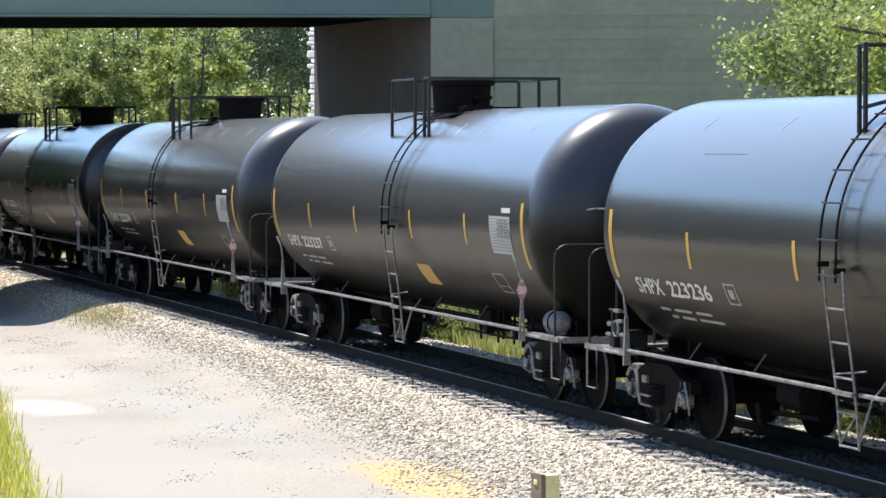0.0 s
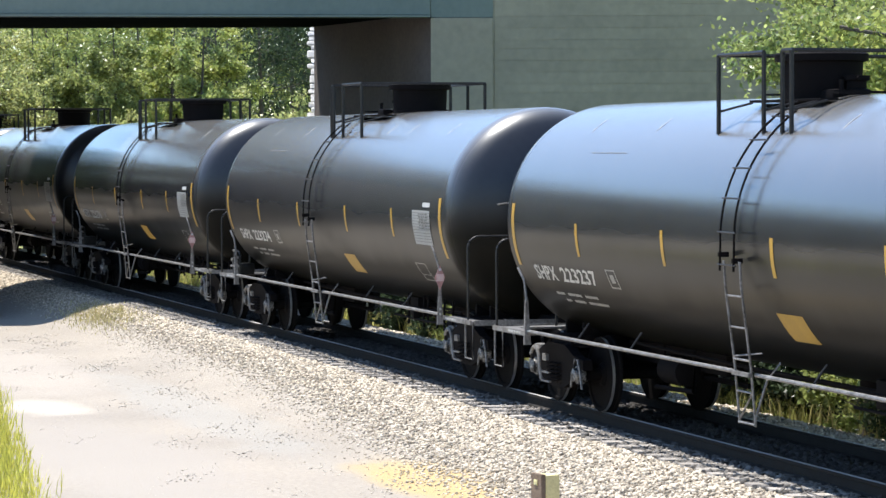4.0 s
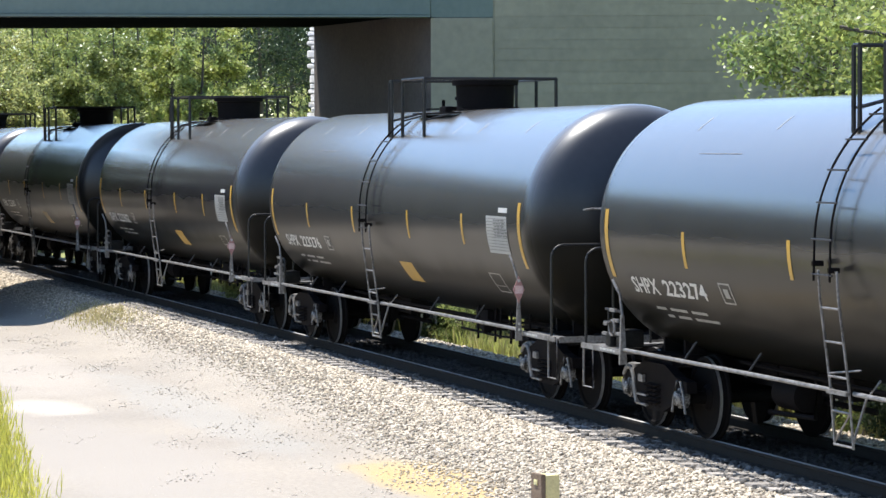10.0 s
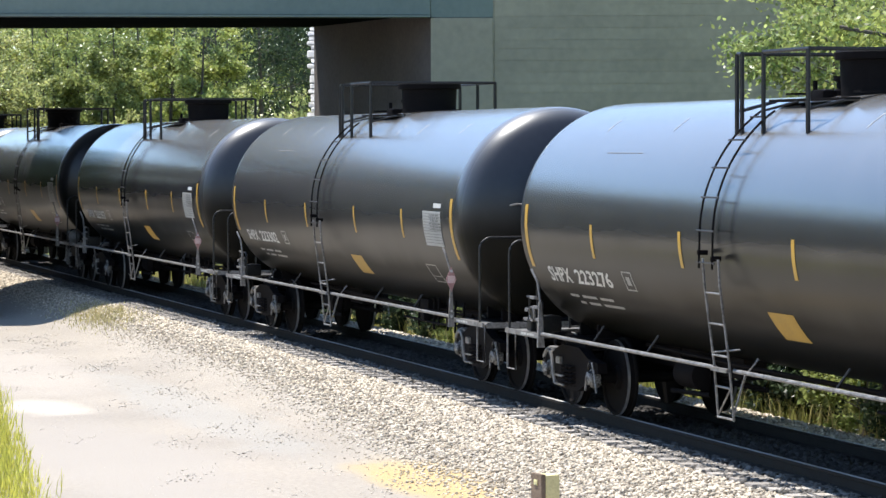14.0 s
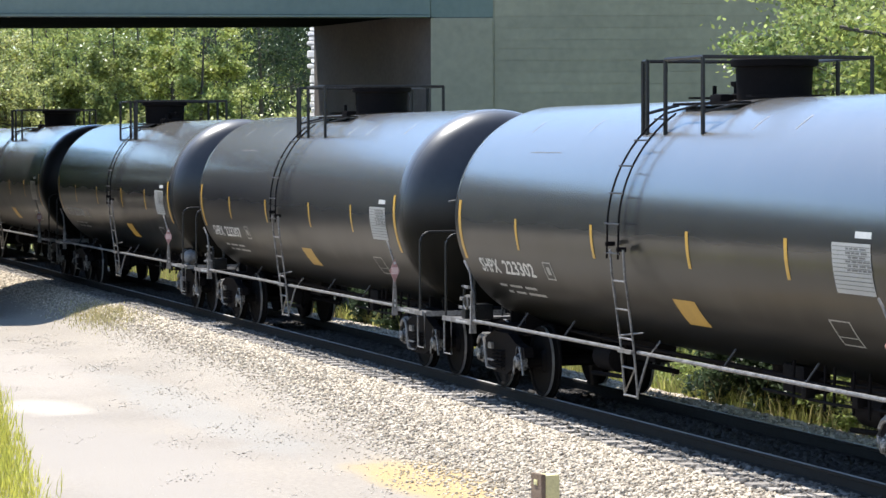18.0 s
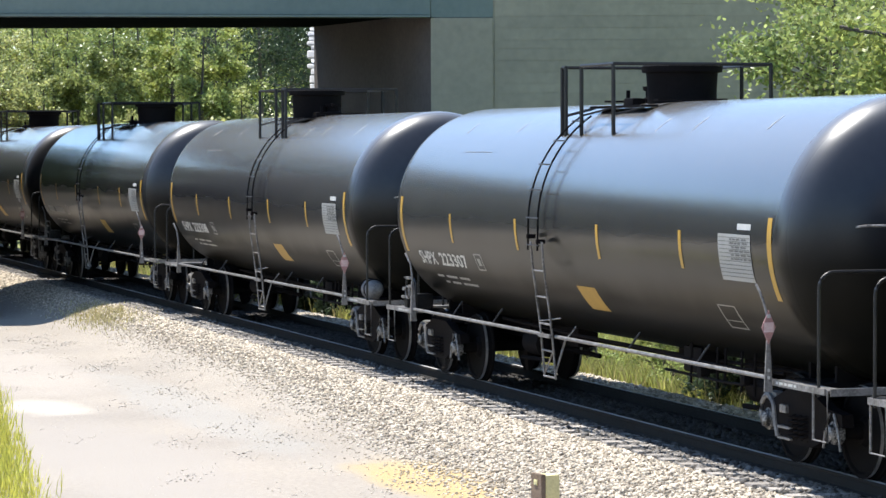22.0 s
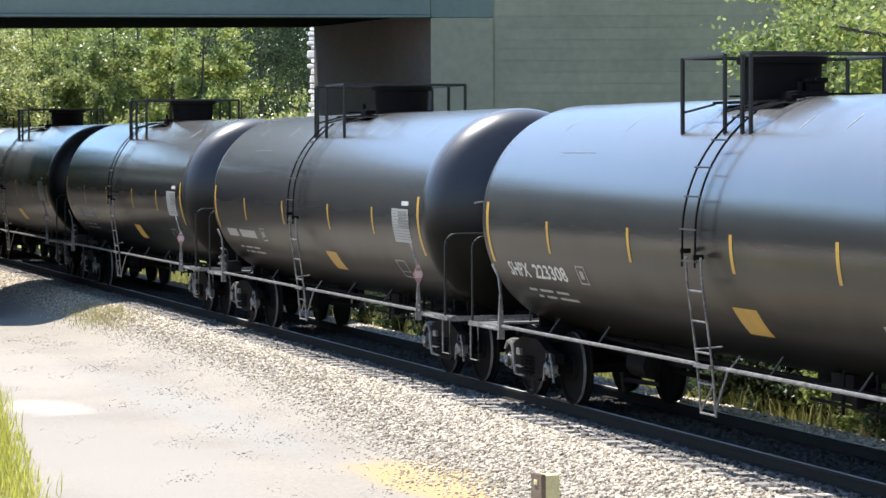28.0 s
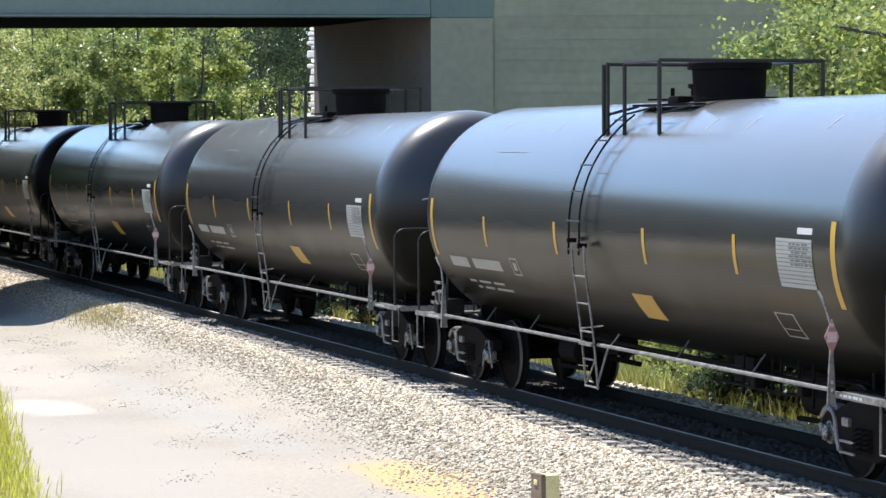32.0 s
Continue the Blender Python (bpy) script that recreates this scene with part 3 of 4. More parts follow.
        tube(bm, [(bx - 0.32, -1.38, 1.10), (bx - 0.32, -1.38, 1.46)], 0.018, 6)
        tube(bm, [(bx - 0.46, -1.39, 1.30), (bx + 0.22, -1.40, 1.33)], 0.015, 6)
        gear = part("hand_brake", bm, STEEL_BLACK, car, "dark hand brake gear on the platform")
        part("brake_wheel", tube(B(), [(bx - 0.02 + 0.10 * math.cos(q), -1.45, 1.24 + 0.10 * math.sin(q)) for q in np.linspace(0, math.tau, 15)[:-1]], 0.014, 6, True), GREY_EDGE, gear)
        for xx, zz, ww in ((bx - 0.05, 1.47, 0.10), (bx + 0.06, 1.34, 0.09), (bx - 0.30, 1.28, 0.07), (bx + 0.10, 1.17, 0.12), (bx - 0.34, 1.15, 0.09)):
            part("bracket", box(B(), xx - ww, xx + ww, -1.44, -1.40, zz - 0.022, zz + 0.022, 0.008), GREY_EDGE, gear)
    if brake == "tank":
        bm = lathe(B(), [(-0.32, 0.02), (-0.30, 0.09), (-0.24, 0.14), (-0.16, 0.165), (0.16, 0.165), (0.24, 0.14), (0.30, 0.09), (0.32, 0.02)], "x", (s * 7.50, -1.22, 1.145), 20)
        box(bm, s * 7.50 - 0.2, s * 7.50 + 0.2, -1.30, -1.14, 0.978, 1.03, 0.01)
        part("air_reservoir", bm, DULL_GREY, car, "rounded grey air reservoir on the platform")
        for q in (-0.12, 0.12):
            strap = [(s * 7.50 + q, -1.22 + 0.175 * math.cos(k), 1.145 + 0.175 * math.sin(k)) for k in np.linspace(-0.7, math.pi + 0.7, 12)]
            part("reservoir_strap", tube(B(), strap, 0.012, 6), FRAME, car)
    if s < 0:
        # taller handhold in the middle of the trailing end
        hold = [(xr, 0.02, 0.97), (xr, 0.02, 2.40), (xr, 0.08, 2.52), (xr, 0.2, 2.58), (xr, 0.6, 2.58), (xr, 0.72, 2.52), (xr, 0.78, 2.4), (xr, 0.78, 0.97)]
        part("tall_handhold", tube(B(), hold, 0.022), STEEL_BLACK, car)


def tank_car(turned):
    """A black tank car; the leading end is +x. A turned car has its brake end leading and its gangway the other way round."""
    car = new("tank_car")
    shell = lathe(B(), [(x, R) for x in (-HALF, -5, -2.5, 0, 2.5, 5, HALF)], "x", (0, 0, ZC), 96)
    bmesh.ops.delete(shell, geom=[f for f in shell.faces if len(f.verts) > 4], context="FACES_ONLY")
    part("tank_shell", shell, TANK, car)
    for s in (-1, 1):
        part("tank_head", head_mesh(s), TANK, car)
        truck(car, s * TRUCK_X)
        end_gear(car, s, ("tank" if turned else "") if s > 0 else ("" if turned else "wheel"))
    for x, z0, z1, w in ((-7.29, 1.93, 2.80, 0.12), (-4.68, 2.14, 2.58, 0.09), (-1.60, 2.14, 2.58, 0.09), (1.72, 2.14, 2.59, 0.09),
                         (4.60, 2.14, 2.60, 0.09), (7.27, 1.88, 2.81, 0.12)):
        part("reflective_stripe", decal(B(), x - w / 2, x + w / 2, z0, z1), ORANGE, car, "orange reflective tape")
    part("orange_patch", decal(B(), -0.35, 0.36, 1.73, 1.41), PATCH, car, "orange painted square")
    # stencilled data block: a pale field with dark rules, and rows of marks too small to read
    block = part("stencil_block", decal(B(), 5.80, 6.74, 2.60, 2.06, 0.005), PANEL, car, "pale grey stencilled data field")
    rnd = random.Random(4)
    bm = B()
    for row in range(11):
        z = 2.565 - row * 0.045
        decal(bm, 5.82, 6.73, z, z - 0.008, 0.008)
        if row < 6:
            x = 6.16 + rnd.uniform(-0.04, 0.06)
            while x < 6.66:
                w = rnd.uniform(0.06, 0.17)
                decal(bm, x, x + w, z - 0.014, z - 0.034, 0.008)
                x += w + rnd.uniform(0.02, 0.04)
    part("stencil_print", bm, PRINT, block, "dark rules and small marks")["kind"] = "stuff"
    part("stencil_line", decal(B(), 6.36, 6.75, 2.725, 2.655, 0.005), WHITE, car, "short white stencilled line")
    bm = B()
    for p, q, r, s in ((5.27, 5.80, 1.745, 1.73), (5.27, 5.80, 1.475, 1.46), (5.27, 5.30, 1.73, 1.475), (5.77, 5.80, 1.73, 1.475), (5.3, 5.77, 1.56, 1.55)):
        decal(bm, p, q, r, s, 0.005)
    part("stencil_frame", bm, PALE, car, "thin white stencilled frame")
    for row, (xa, groups) in enumerate(((-6.30, (0.32, 0.55, 0.5)), (-6.08, (0.2, 0.42, 0.75)))):
        x = xa
        for w in groups:
            part("stencil_line", decal(B(), x, x + w, 1.60 - row * 0.09, 1.565 - row * 0.09, 0.005), PALE, car, "faded small white stencilled line")
            x += w + 0.14
    bm = B()
    for p, q, r, s in ((-3.82, -3.48, 2.01, 1.99), (-3.82, -3.48, 1.78, 1.76), (-3.82, -3.79, 1.99, 1.78), (-3.51, -3.48, 1.99, 1.78), (-3.72, -3.58, 1.94, 1.83)):
        decal(bm, p, q, r, s, 0.005)
    part("stencil_frame", bm, PALE, car, "small white stencilled box")
    for x in (-5.6, -3.2, 2.36, 3.6, 5.9):
        part("chalk_mark", decal(B(), x, x + 0.022, 3.96, 3.80, 0.005), PANEL, car, "short pale mark high on the side")
    for x, w, z in ((-4.9, 1.3, 3.52),):
        part("scuff", decal(B(), x, x + w, z, z - 0.006, 0.005), DULL_GREY, car, "thin grey scuff along the side")
    # placard on its holder at the leading corner
    bm = box(B(), 7.15, 7.175, -1.665, -1.565, 0.86, 1.44)
    for v in bm.verts:
        if v.co.z > 1.2:
            v.co.y = -1.615 + (v.co.y + 1.615) * 0.4
    hold = part("placard_holder", bm, GREY_EDGE, car)
    for z in (1.02, 1.10):
        part("bolt", box(B(), 7.176, 7.184, -1.63, -1.60, z - 0.018, z + 0.018, 0.004), WHITE, hold, "pale bolt head")
    bm = B()
    quarter = [k * math.pi / 2 for k in range(4)]
    vs = [bm.verts.new((7.19, -1.62 + 0.085 * math.sin(q), 1.585 + 0.19 * math.cos(q))) for q in quarter]
    vs2 = [bm.verts.new((7.175, -1.62 + 0.085 * math.sin(q), 1.585 + 0.19 * math.cos(q))) for q in quarter]
    bm.faces.new(vs)
    bm.faces.new(vs2[::-1])
    for i in range(4):
        bm.faces.new((vs[i], vs[(i + 1) % 4], vs2[(i + 1) % 4], vs2[i]))
    part("placard", bm, RED, hold, "red and white diamond placard", smooth=False)
    part("placard_band", box(B(), 7.191, 7.196, -1.678, -1.562, 1.53, 1.64), PALE_PINK, hold, "pale panel of the placard")
    part("placard_tip", box(B(), 7.191, 7.196, -1.64, -1.60, 1.69, 1.73), WHITE, hold)
    part("corner_strut", tube(B(), [(7.16, -1.60, 1.62), (7.14, -1.66, 1.86), (7.10, -1.69, 1.98), (7.02, -1.70, 2.06)], 0.016), GREY_EDGE, car)
    lx = 0.85 if turned else -0.36
    # side rails, their brackets
    for a, b in ((-6.87, lx - 0.26), (lx + 0.26, 7.05)):
        part("side_rail", tube(B(), [(a, -1.57, 1.01), (b, -1.57, 1.01)], 0.025, 8), GREY_EDGE, car, "grey round side rail")
    for x in (-4.9, -2.95, 2.6, 4.9):
        part("rail_bracket", tube(B(), [(x, -1.58, 0.97), (x + 0.05, -1.40, 1.24)], 0.016, 6), STEEL_BLACK, car)
    part("side_rail", tube(B(), [(-6.87, 1.57, 1.01), (7.05, 1.57, 1.01)], 0.034, 8), GREY_EDGE, car)
    # ladder: straight lower half, curved upper half with dark side bars
    lad = part("ladder", box(B(), -0.24, 0.24, -1.66, -1.60, 0.985, 1.03), GREY_EDGE, car, "steel ladder curving up the side")
    lad.location.x = lx
    for x in (-0.23, 0.23):
        low = [(x, -1.56, 0.42), (x, -1.62, 1.1), (x, -1.74, 2.0), (x, -1.76, 2.3)]
        part("ladder_stile", tube(B(), low, 0.016, 6), GREY_EDGE, lad)
    for x in (-0.30, 0.10):
        part("ladder_stile", tube(B(), [(x, -1.78, 2.18)] + curved_pts(x, 2.6, 3.92, 0.12), 0.014, 6), FRAME, lad)
        for z in (2.32 - 0.15 * x,):
            part("ladder_bracket", box(B(), x - 0.022, x + 0.022, -1.80, -1.67, z - 0.03, z + 0.03, 0.012), FRAME, lad)
    for z in (0.44, 0.80, 1.17, 1.54, 1.90):
        y = -1.57 - 0.115 * max(0, z - 0.6)
        part("rung", tube(B(), [(-0.23, y, z), (0.23, y, z)], 0.014, 6), GREY_EDGE, lad)
    for z in (2.25, 2.62, 2.98, 3.3, 3.6, 3.85):
        p = curved_pts(0, z, z + 0.01, 0.13, 1)[0] if z > 2.5 else (0, -1.78, z)
        part("rung", tube(B(), [(-0.36, p[1], p[2]), (0.16, p[1], p[2])], 0.012, 6), STEEL_BLACK, lad)
    part("ladder_brace", tube(B(), [(0.23, -1.57, 0.48), (0.30, -1.45, 0.95), (0.34, -1.30, 1.15)], 0.016, 6), GREY_EDGE, lad)
    part("ladder_brace", tube(B(), [(-0.19, -1.57, 0.48), (0.23, -1.60, 0.80)], 0.013, 6), GREY_EDGE, lad)
    part("ladder_brace", tube(B(), [(-0.2, -1.64, 1.20), (0.32, -1.52, 1.26)], 0.011, 6), GREY_EDGE, lad)
    # top gangway with railing, housing and valves; on a turned car all of it is the other way round
    way = -1 if turned else 1
    p0, p1, GZ, TZ = -1.05, 1.00, 3.80, 4.70
    gang = part("gangway", box(B(), p0, p1, -0.72, -0.50, 4.13, 4.16), FRAME, car, "black steel grating round the housing")
    part("grating", box(B(), p0, p1, 0.50, 0.72, 4.13, 4.16), FRAME, gang)
    for x in (p0 + 0.09, p1 - 0.09):
        part("grating", box(B(), x - 0.09, x + 0.09, -0.50, 0.50, 4.215, 4.24), FRAME, gang)
    near_posts = (-1.03, 0.32, 0.85, 1.10) if turned else (-1.05, -0.90, -0.27, 0.97)
    far_posts = (-1.05, 0.0, 1.0)
    for x in near_posts:
        part("railing_post", tube(B(), [(x, -1.13, GZ - 0.05), (x, -1.13, TZ)], 0.03, 6), STEEL_BLACK, gang)
        part("post_foot", tube(B(), [(x, -1.13, GZ + 0.22), (x + 0.03, -0.70, GZ + 0.33)], 0.016, 6), STEEL_BLACK, gang)
    for x in far_posts:
        part("railing_post", tube(B(), [(x, 1.13, GZ - 0.05), (x, 1.13, TZ)], 0.03, 6), STEEL_BLACK, gang)
    a0, a1 = near_posts[1], near_posts[2]
    part("top_rail", tube(B(), [(far_posts[0], 1.13, TZ), (near_posts[0], -1.13, TZ), (a0, -1.13, TZ)], 0.026, 6), STEEL_BLACK, gang)
    part("top_rail", tube(B(), [(a1, -1.13, TZ + 0.003), (near_posts[3], -1.13, TZ + 0.003), (far_posts[2], 1.13, TZ + 0.003), (far_posts[0], 1.13, TZ + 0.003)], 0.026, 6), STEEL_BLACK, gang)
    hx, hy = 0.15 * way, 0.18 * way
    bm = lathe(B(), [(4.10, 0.47), (4.3, 0.475), (4.60, 0.49), (4.61, 0.55), (4.69, 0.56), (4.71, 0.53), (4.73, 0.1)], "z", (hx, hy, 0), 28)
    house = part("housing", bm, FRAME, car, "black round valve housing on top")
    vx = hx - 0.58 * way
    bm = lathe(B(), [(4.12, 0.17), (4.26, 0.17), (4.28, 0.12), (4.36, 0.12), (4.38, 0.16), (4.43, 0.16)], "z", (vx, 0, 0), 14)
    box(bm, vx - 0.18, vx + 0.20, -0.40, -0.2, 4.10, 4.27, 0.06)
    tube(bm, [(vx - 0.22 * way, -0.3, 4.2), (vx - 0.22 * way, -0.3, 4.38)], 0.03, 6)
    tube(bm, [(vx, 0, 4.3), (hx - 0.4 * way, 0.05, 4.28)], 0.06, 8)
    tube(bm, [(vx - 0.2 * way, -0.05, 4.4), (hx - 0.4 * way, 0, 4.42)], 0.03, 6)
    part("valve", bm, FRAME, house)
    # under the belly: outlet, brake pipe and rods
    bm = lathe(B(), [(0.72, 0.12), (0.80, 0.16), (0.95, 0.16), (0.97, 0.24), (1.12, 0.30)], "z", (0.9, 0, 0), 18)
    box(bm, 0.55, 1.3, -0.35, 0.35, 1.03, 1.14, 0.02)
    part("bottom_outlet", bm, FRAME, car)
    for x in (-4.3, 4.3):
        bm = box(B(), x - 1.2, x + 1.2, -0.16, 0.16, 0.62, 0.98, 0.03)
        lathe(bm, [(x - 0.35, 0.12), (x - 0.33, 0.2), (x + 0.33, 0.2), (x + 0.35, 0.12)], "x", (0, -0.32, 0.62), 18)
        tube(bm, [(x - 0.9, 0.3, 0.42), (x - 0.1, -0.3, 0.60), (x + 0.9, 0.3, 0.46)], 0.04, 6)
        tube(bm, [(x + 0.7, -0.4, 0.95), (x + 0.75, -0.42, 0.40), (x - 0.6, -0.42, 0.36)], 0.035, 6)
        part("brake_rigging", bm, FRAME, car)
    part("brake_pipe", tube(B(), [(-5.6, -0.5, 0.92), (-2, -0.55, 0.88), (2, -0.55, 0.88), (5.6, -0.5, 0.92)], 0.024, 6), FRAME, car)
    part("brake_rod", tube(B(), [(-5.4, 0.1, 0.72), (5.4, 0.1, 0.72)], 0.02, 6), FRAME, car)
    for z in (0.74, 0.93):
        part("air_pipe", tube(B(), [(2.4, -0.95, z), (4.4, -0.98, z - 0.01), (6.0, -0.9, z + 0.02)], 0.02, 6), FRAME, car)
    for x in (3.3, 4.15, 4.4, 4.9, 5.3, 5.75):
        part("pipe_hanger", tube(B(), [(x, -0.97, 0.62 + 0.09 * ((x * 7) % 1)), (x, -0.96, 1.14)], 0.02, 6), FRAME, car)
    for x in (3.7, 5.05):
        part("air_valve", box(B(), x - 0.07, x + 0.07, -1.03, -0.90, 0.74, 0.88, 0.03), FRAME, car)
    bm = box(B(), 2.5, 3.1, -0.75, -0.4, 0.72, 1.05, 0.03)
    tube(bm, [(2.8, -0.6, 0.7), (2.8, -0.7, 1.3)], 0.02, 6)
    part("brake_valve", bm, FRAME, car)
    return car


#        number,         turned, place of the orange patch
CARS = [("",             False, 0.95),
        ("SHPX  223236",  False, 0.95),
        ("SHPX  223237",  True,  1.72),
        ("SHPX  223274",  False, 1.21),
        ("SHPX  223276",  False, 0.89),
        ("SHPX  223302",  False, 1.08),
        ("SHPX  223307",  False, 0.71),
        ("SHPX  223308",  True,  1.61),
        ("",             False, 1.12),
        ("",             False, 1.28),
        ("",             False, 1.10),
        ("",             False, 1.00),
        ("",             False, 1.10)]
plain, turned_car = tank_car(False), tank_car(True)
train = []
used = set()
for number, turned, patch_x in CARS:
    src = turned_car if turned else plain
    car = src if src.name not in used else copy_thing(src, Matrix())
    if car is src:
        used.add(src.name)
    tagged(car, "glossy black tank car with orange stripes" + (" and a grey air reservoir" if turned else " and white stencils"),
           "tank car", "train of tank cars")
    train.append(car)
for car, (number, turned, patch_x) in zip(train, CARS):
    for ob in car.children:
        base = ob.name.split(".")[0]
        if base == "orange_patch":
            ob.location.x = patch_x
    if number:
        mark, digits = number.split()
        part("reporting_mark", lettering(mark, -6.72, -5.86, 1.76, 1.965), WHITE, car, "white stencilled letters", smooth=False)
        part("car_number", lettering(digits, -5.66, -4.30, 1.76, 1.965), WHITE, car, "white stencilled number", smooth=False)
    else:
        for a, w in ((-6.72, 0.85), (-5.62, 1.32)):
            part("car_number", decal(B(), a, a + w, 1.79, 1.94, 0.005), PALE, car, "white stencilled marks")

# ---------------------------------------------------------------- timber ties and loose ballast
bm = box(B(), -0.115, 0.115, -1.58, 1.3, -0.16, 0.014, 0.02)
tie_mesh = None
rnd = random.Random(11)
for k in range(150):
    x = -104 + k * 0.53
    if tie_mesh is None:
        ob = part("tie", bm, TIE, track, smooth=False)
        tie_mesh = ob.data
    else:
        ob = part("tie", tie_mesh, TIE, track)
    ob.matrix_basis = pose(x + rnd.uniform(-0.03, 0.03), TRACK_Y + rnd.uniform(-0.04, 0.04), RAIL_TOP - 0.208 + rnd.uniform(-0.010, 0.0), -1.3, 0, rnd.uniform(-1, 1))


def stones(name, count, x0, x1, y0, y1, size, seed, thin=None, mat=None, label="crushed grey and beige ballast stones"):
    """Broken stones strewn on the ground: squashed, turned octahedra with uneven corners, in one mesh."""
    g = np.random.default_rng(seed)
    x, y = g.uniform(x0, x1, count), g.uniform(y0, y1, count)
    if thin is not None:
        keep = g.random(count) < thin(x, y)
        x, y = x[keep], y[keep]
    n = len(x)
    base = np.array([(1, 0, 0), (-1, 0, 0), (0, 1, 0), (0, -1, 0), (0, 0, 1), (0, 0, -1)], float)
    v = base[None] * g.uniform(0.55, 1.25, (n, 6, 1)) + g.normal(0, 0.16, (n, 6, 3))
    q = g.normal(size=(n, 4))
    q /= np.linalg.norm(q, axis=1)[:, None]
    w, a, b, c = q.T
    rot = np.stack([1 - 2 * (b * b + c * c), 2 * (a * b - c * w), 2 * (a * c + b * w), 2 * (a * b + c * w), 1 - 2 * (a * a + c * c), 2 * (b * c - a * w),
                    2 * (a * c - b * w), 2 * (b * c + a * w), 1 - 2 * (a * a + b * b)], -1).reshape(n, 3, 3)
    r = size * g.uniform(0.55, 1.5, n)
    if thin is not None:
        r = r * (0.45 + 0.55 * np.clip(thin(x, y) * 2.2, 0, 1))
    v = np.einsum("nij,nkj->nki", rot, v) * r[:, None, None]
    v[..., 2] *= 0.72
    v += np.stack([x, y, height(x, y) + r * 0.25], -1)[:, None]
    f = np.array([(0, 2, 4), (2, 1, 4), (1, 3, 4), (3, 0, 4), (2, 0, 5), (1, 2, 5), (3, 1, 5), (0, 3, 5)])
    faces = (f[None] + 6 * np.arange(n)[:, None, None]).reshape(-1, 3)
    ob = new(name, mesh_from(name, v.reshape(-1, 3), faces, mat or STONE))
    return tagged(ob, label, "ballast", kind="stuff")


def shoulder(x, y):
    foot = 10.2 + 0.065 * np.clip(-35 - x, 0, 15)
    return np.clip((y - foot) / 1.7, 0.0, 1) ** 1.6 + 0.004


stones("ballast", 150000, -80, -22, 9.6, TRACK_Y - 1.58, 0.031, 5, shoulder)
stones("ballast", 16000, -110, -80, 11.0, TRACK_Y - 1.56, 0.04, 6)
stones("ballast", 22000, -90, -20, TRACK_Y + 1.1, TRACK_Y + 2.9, 0.04, 7)
# darker stones beside and between the rails carry the train's shade
stones("ballast", 16000, -100, -20, TRACK_Y - 1.54, TRACK_Y - 0.8, 0.045, 9, None, SHADED_STONE, "brown ballast beside the rail, darkened as the train's shade")
stones("ballast", 42000, -100, -20, TRACK_Y - 0.8, TRACK_Y + 1.4, 0.048, 10, None, DEEP_SHADED_STONE, "near-black ballast between the rails, darkened as the train's shade")


def scattered(x, y):
    """Loose stones lie in drifts, thicker towards the ballast."""
    drift = np.sin(x * 0.9 + 1.3 * np.sin(y * 1.7)) * np.sin(y * 2.3 + 0.8 * np.sin(x * 0.55)) + 0.5 * np.sin(x * 2.1 + y * 3.7)
    return np.clip(0.30 * drift - 0.06 + 0.11 * np.clip(y - 8.2, 0, 3), 0.004, 0.6)


stones("gravel", 26000, -66, -22, 7, 11.6, 0.019, 8, scattered, PEBBLE, "pale loose gravel on the road")


# ---------------------------------------------------------------- plants
def blades(name, label, count, spots, tall, wide, mat, seed, lean=0.35):
    """Grass blades: tapered three-point leaves, in one mesh; spots gives x and y for random numbers."""
    g = np.random.default_rng(seed)
    x, y = spots(g, count)
    n = len(x)
    h = tall * g.uniform(0.45, 1.15, n)
    a = g.uniform(0, math.tau, n)
    side = np.stack([np.cos(a), np.sin(a), 0 * a], -1) * (wide * g.uniform(0.6, 1.3, n))[:, None]
    la = g.uniform(0, math.tau, n)
    tip = np.stack([np.cos(la) * lean * h, np.sin(la) * lean * h, h], -1) * g.uniform(0.7, 1.1, (n, 1))
    root = np.stack([x, y, height(x, y) - 0.02], -1)
    mid = root + tip * np.array([0.35, 0.35, 0.6])
    v = np.stack([root - side, root + side, mid + side * 0.7, root + tip, mid - side * 0.7], 1)
    faces = (np.array([[0, 1, 2], [0, 2, 4], [4, 2, 3]])[None] + 5 * np.arange(n)[:, None, None]).reshape(-1, 3)
    ob = new(name, mesh_from(name, v.reshape(-1, 3), faces, mat))
    return tagged(ob, label, "grass", kind="stuff")


def rect(x0, x1, y0, y1):
    return lambda g, n: (g.uniform(x0, x1, n), g.uniform(y0, y1, n))


def clump(cx, cy, rx, ry):
    return lambda g, n: (cx + rx * g.normal(0, 0.5, n), cy + ry * g.normal(0, 0.5, n))


def road_edge(g, n):
    x, y = g.uniform(-52, -30, n), g.uniform(3.6, 7.4, n)
    keep = y < 6.75 - 0.11 * (x + 46) + g.normal(0, 0.12, n)
    return x[keep], y[keep]


blades("verge_grass", "tall yellow-green grass behind the track", 46000, rect(-95, -39, TRACK_Y + 2.6, 23.5), 0.5, 0.014, GRASS, 21)
blades("verge_grass", "sunlit yellow-green grass close behind the track", 45000, rect(-66, -38, TRACK_Y + 2.7, 20.5), 0.42, 0.014, GRASS, 27)
blades("verge_grass", "dry straw-coloured stalks in the verge", 7000, rect(-95, -30, TRACK_Y + 2.5, 21), 0.6, 0.01, STRAW, 24)
blades("roadside_grass", "bright yellow-green grass at the road's edge", 26000, road_edge, 0.29, 0.009, BRIGHT_GRASS, 22)
blades("dry_tuft", "dry pale weeds at the ballast's foot", 2600, clump(-67.0, 12.2, 4.0, 0.7), 0.13, 0.009, STRAW, 23)


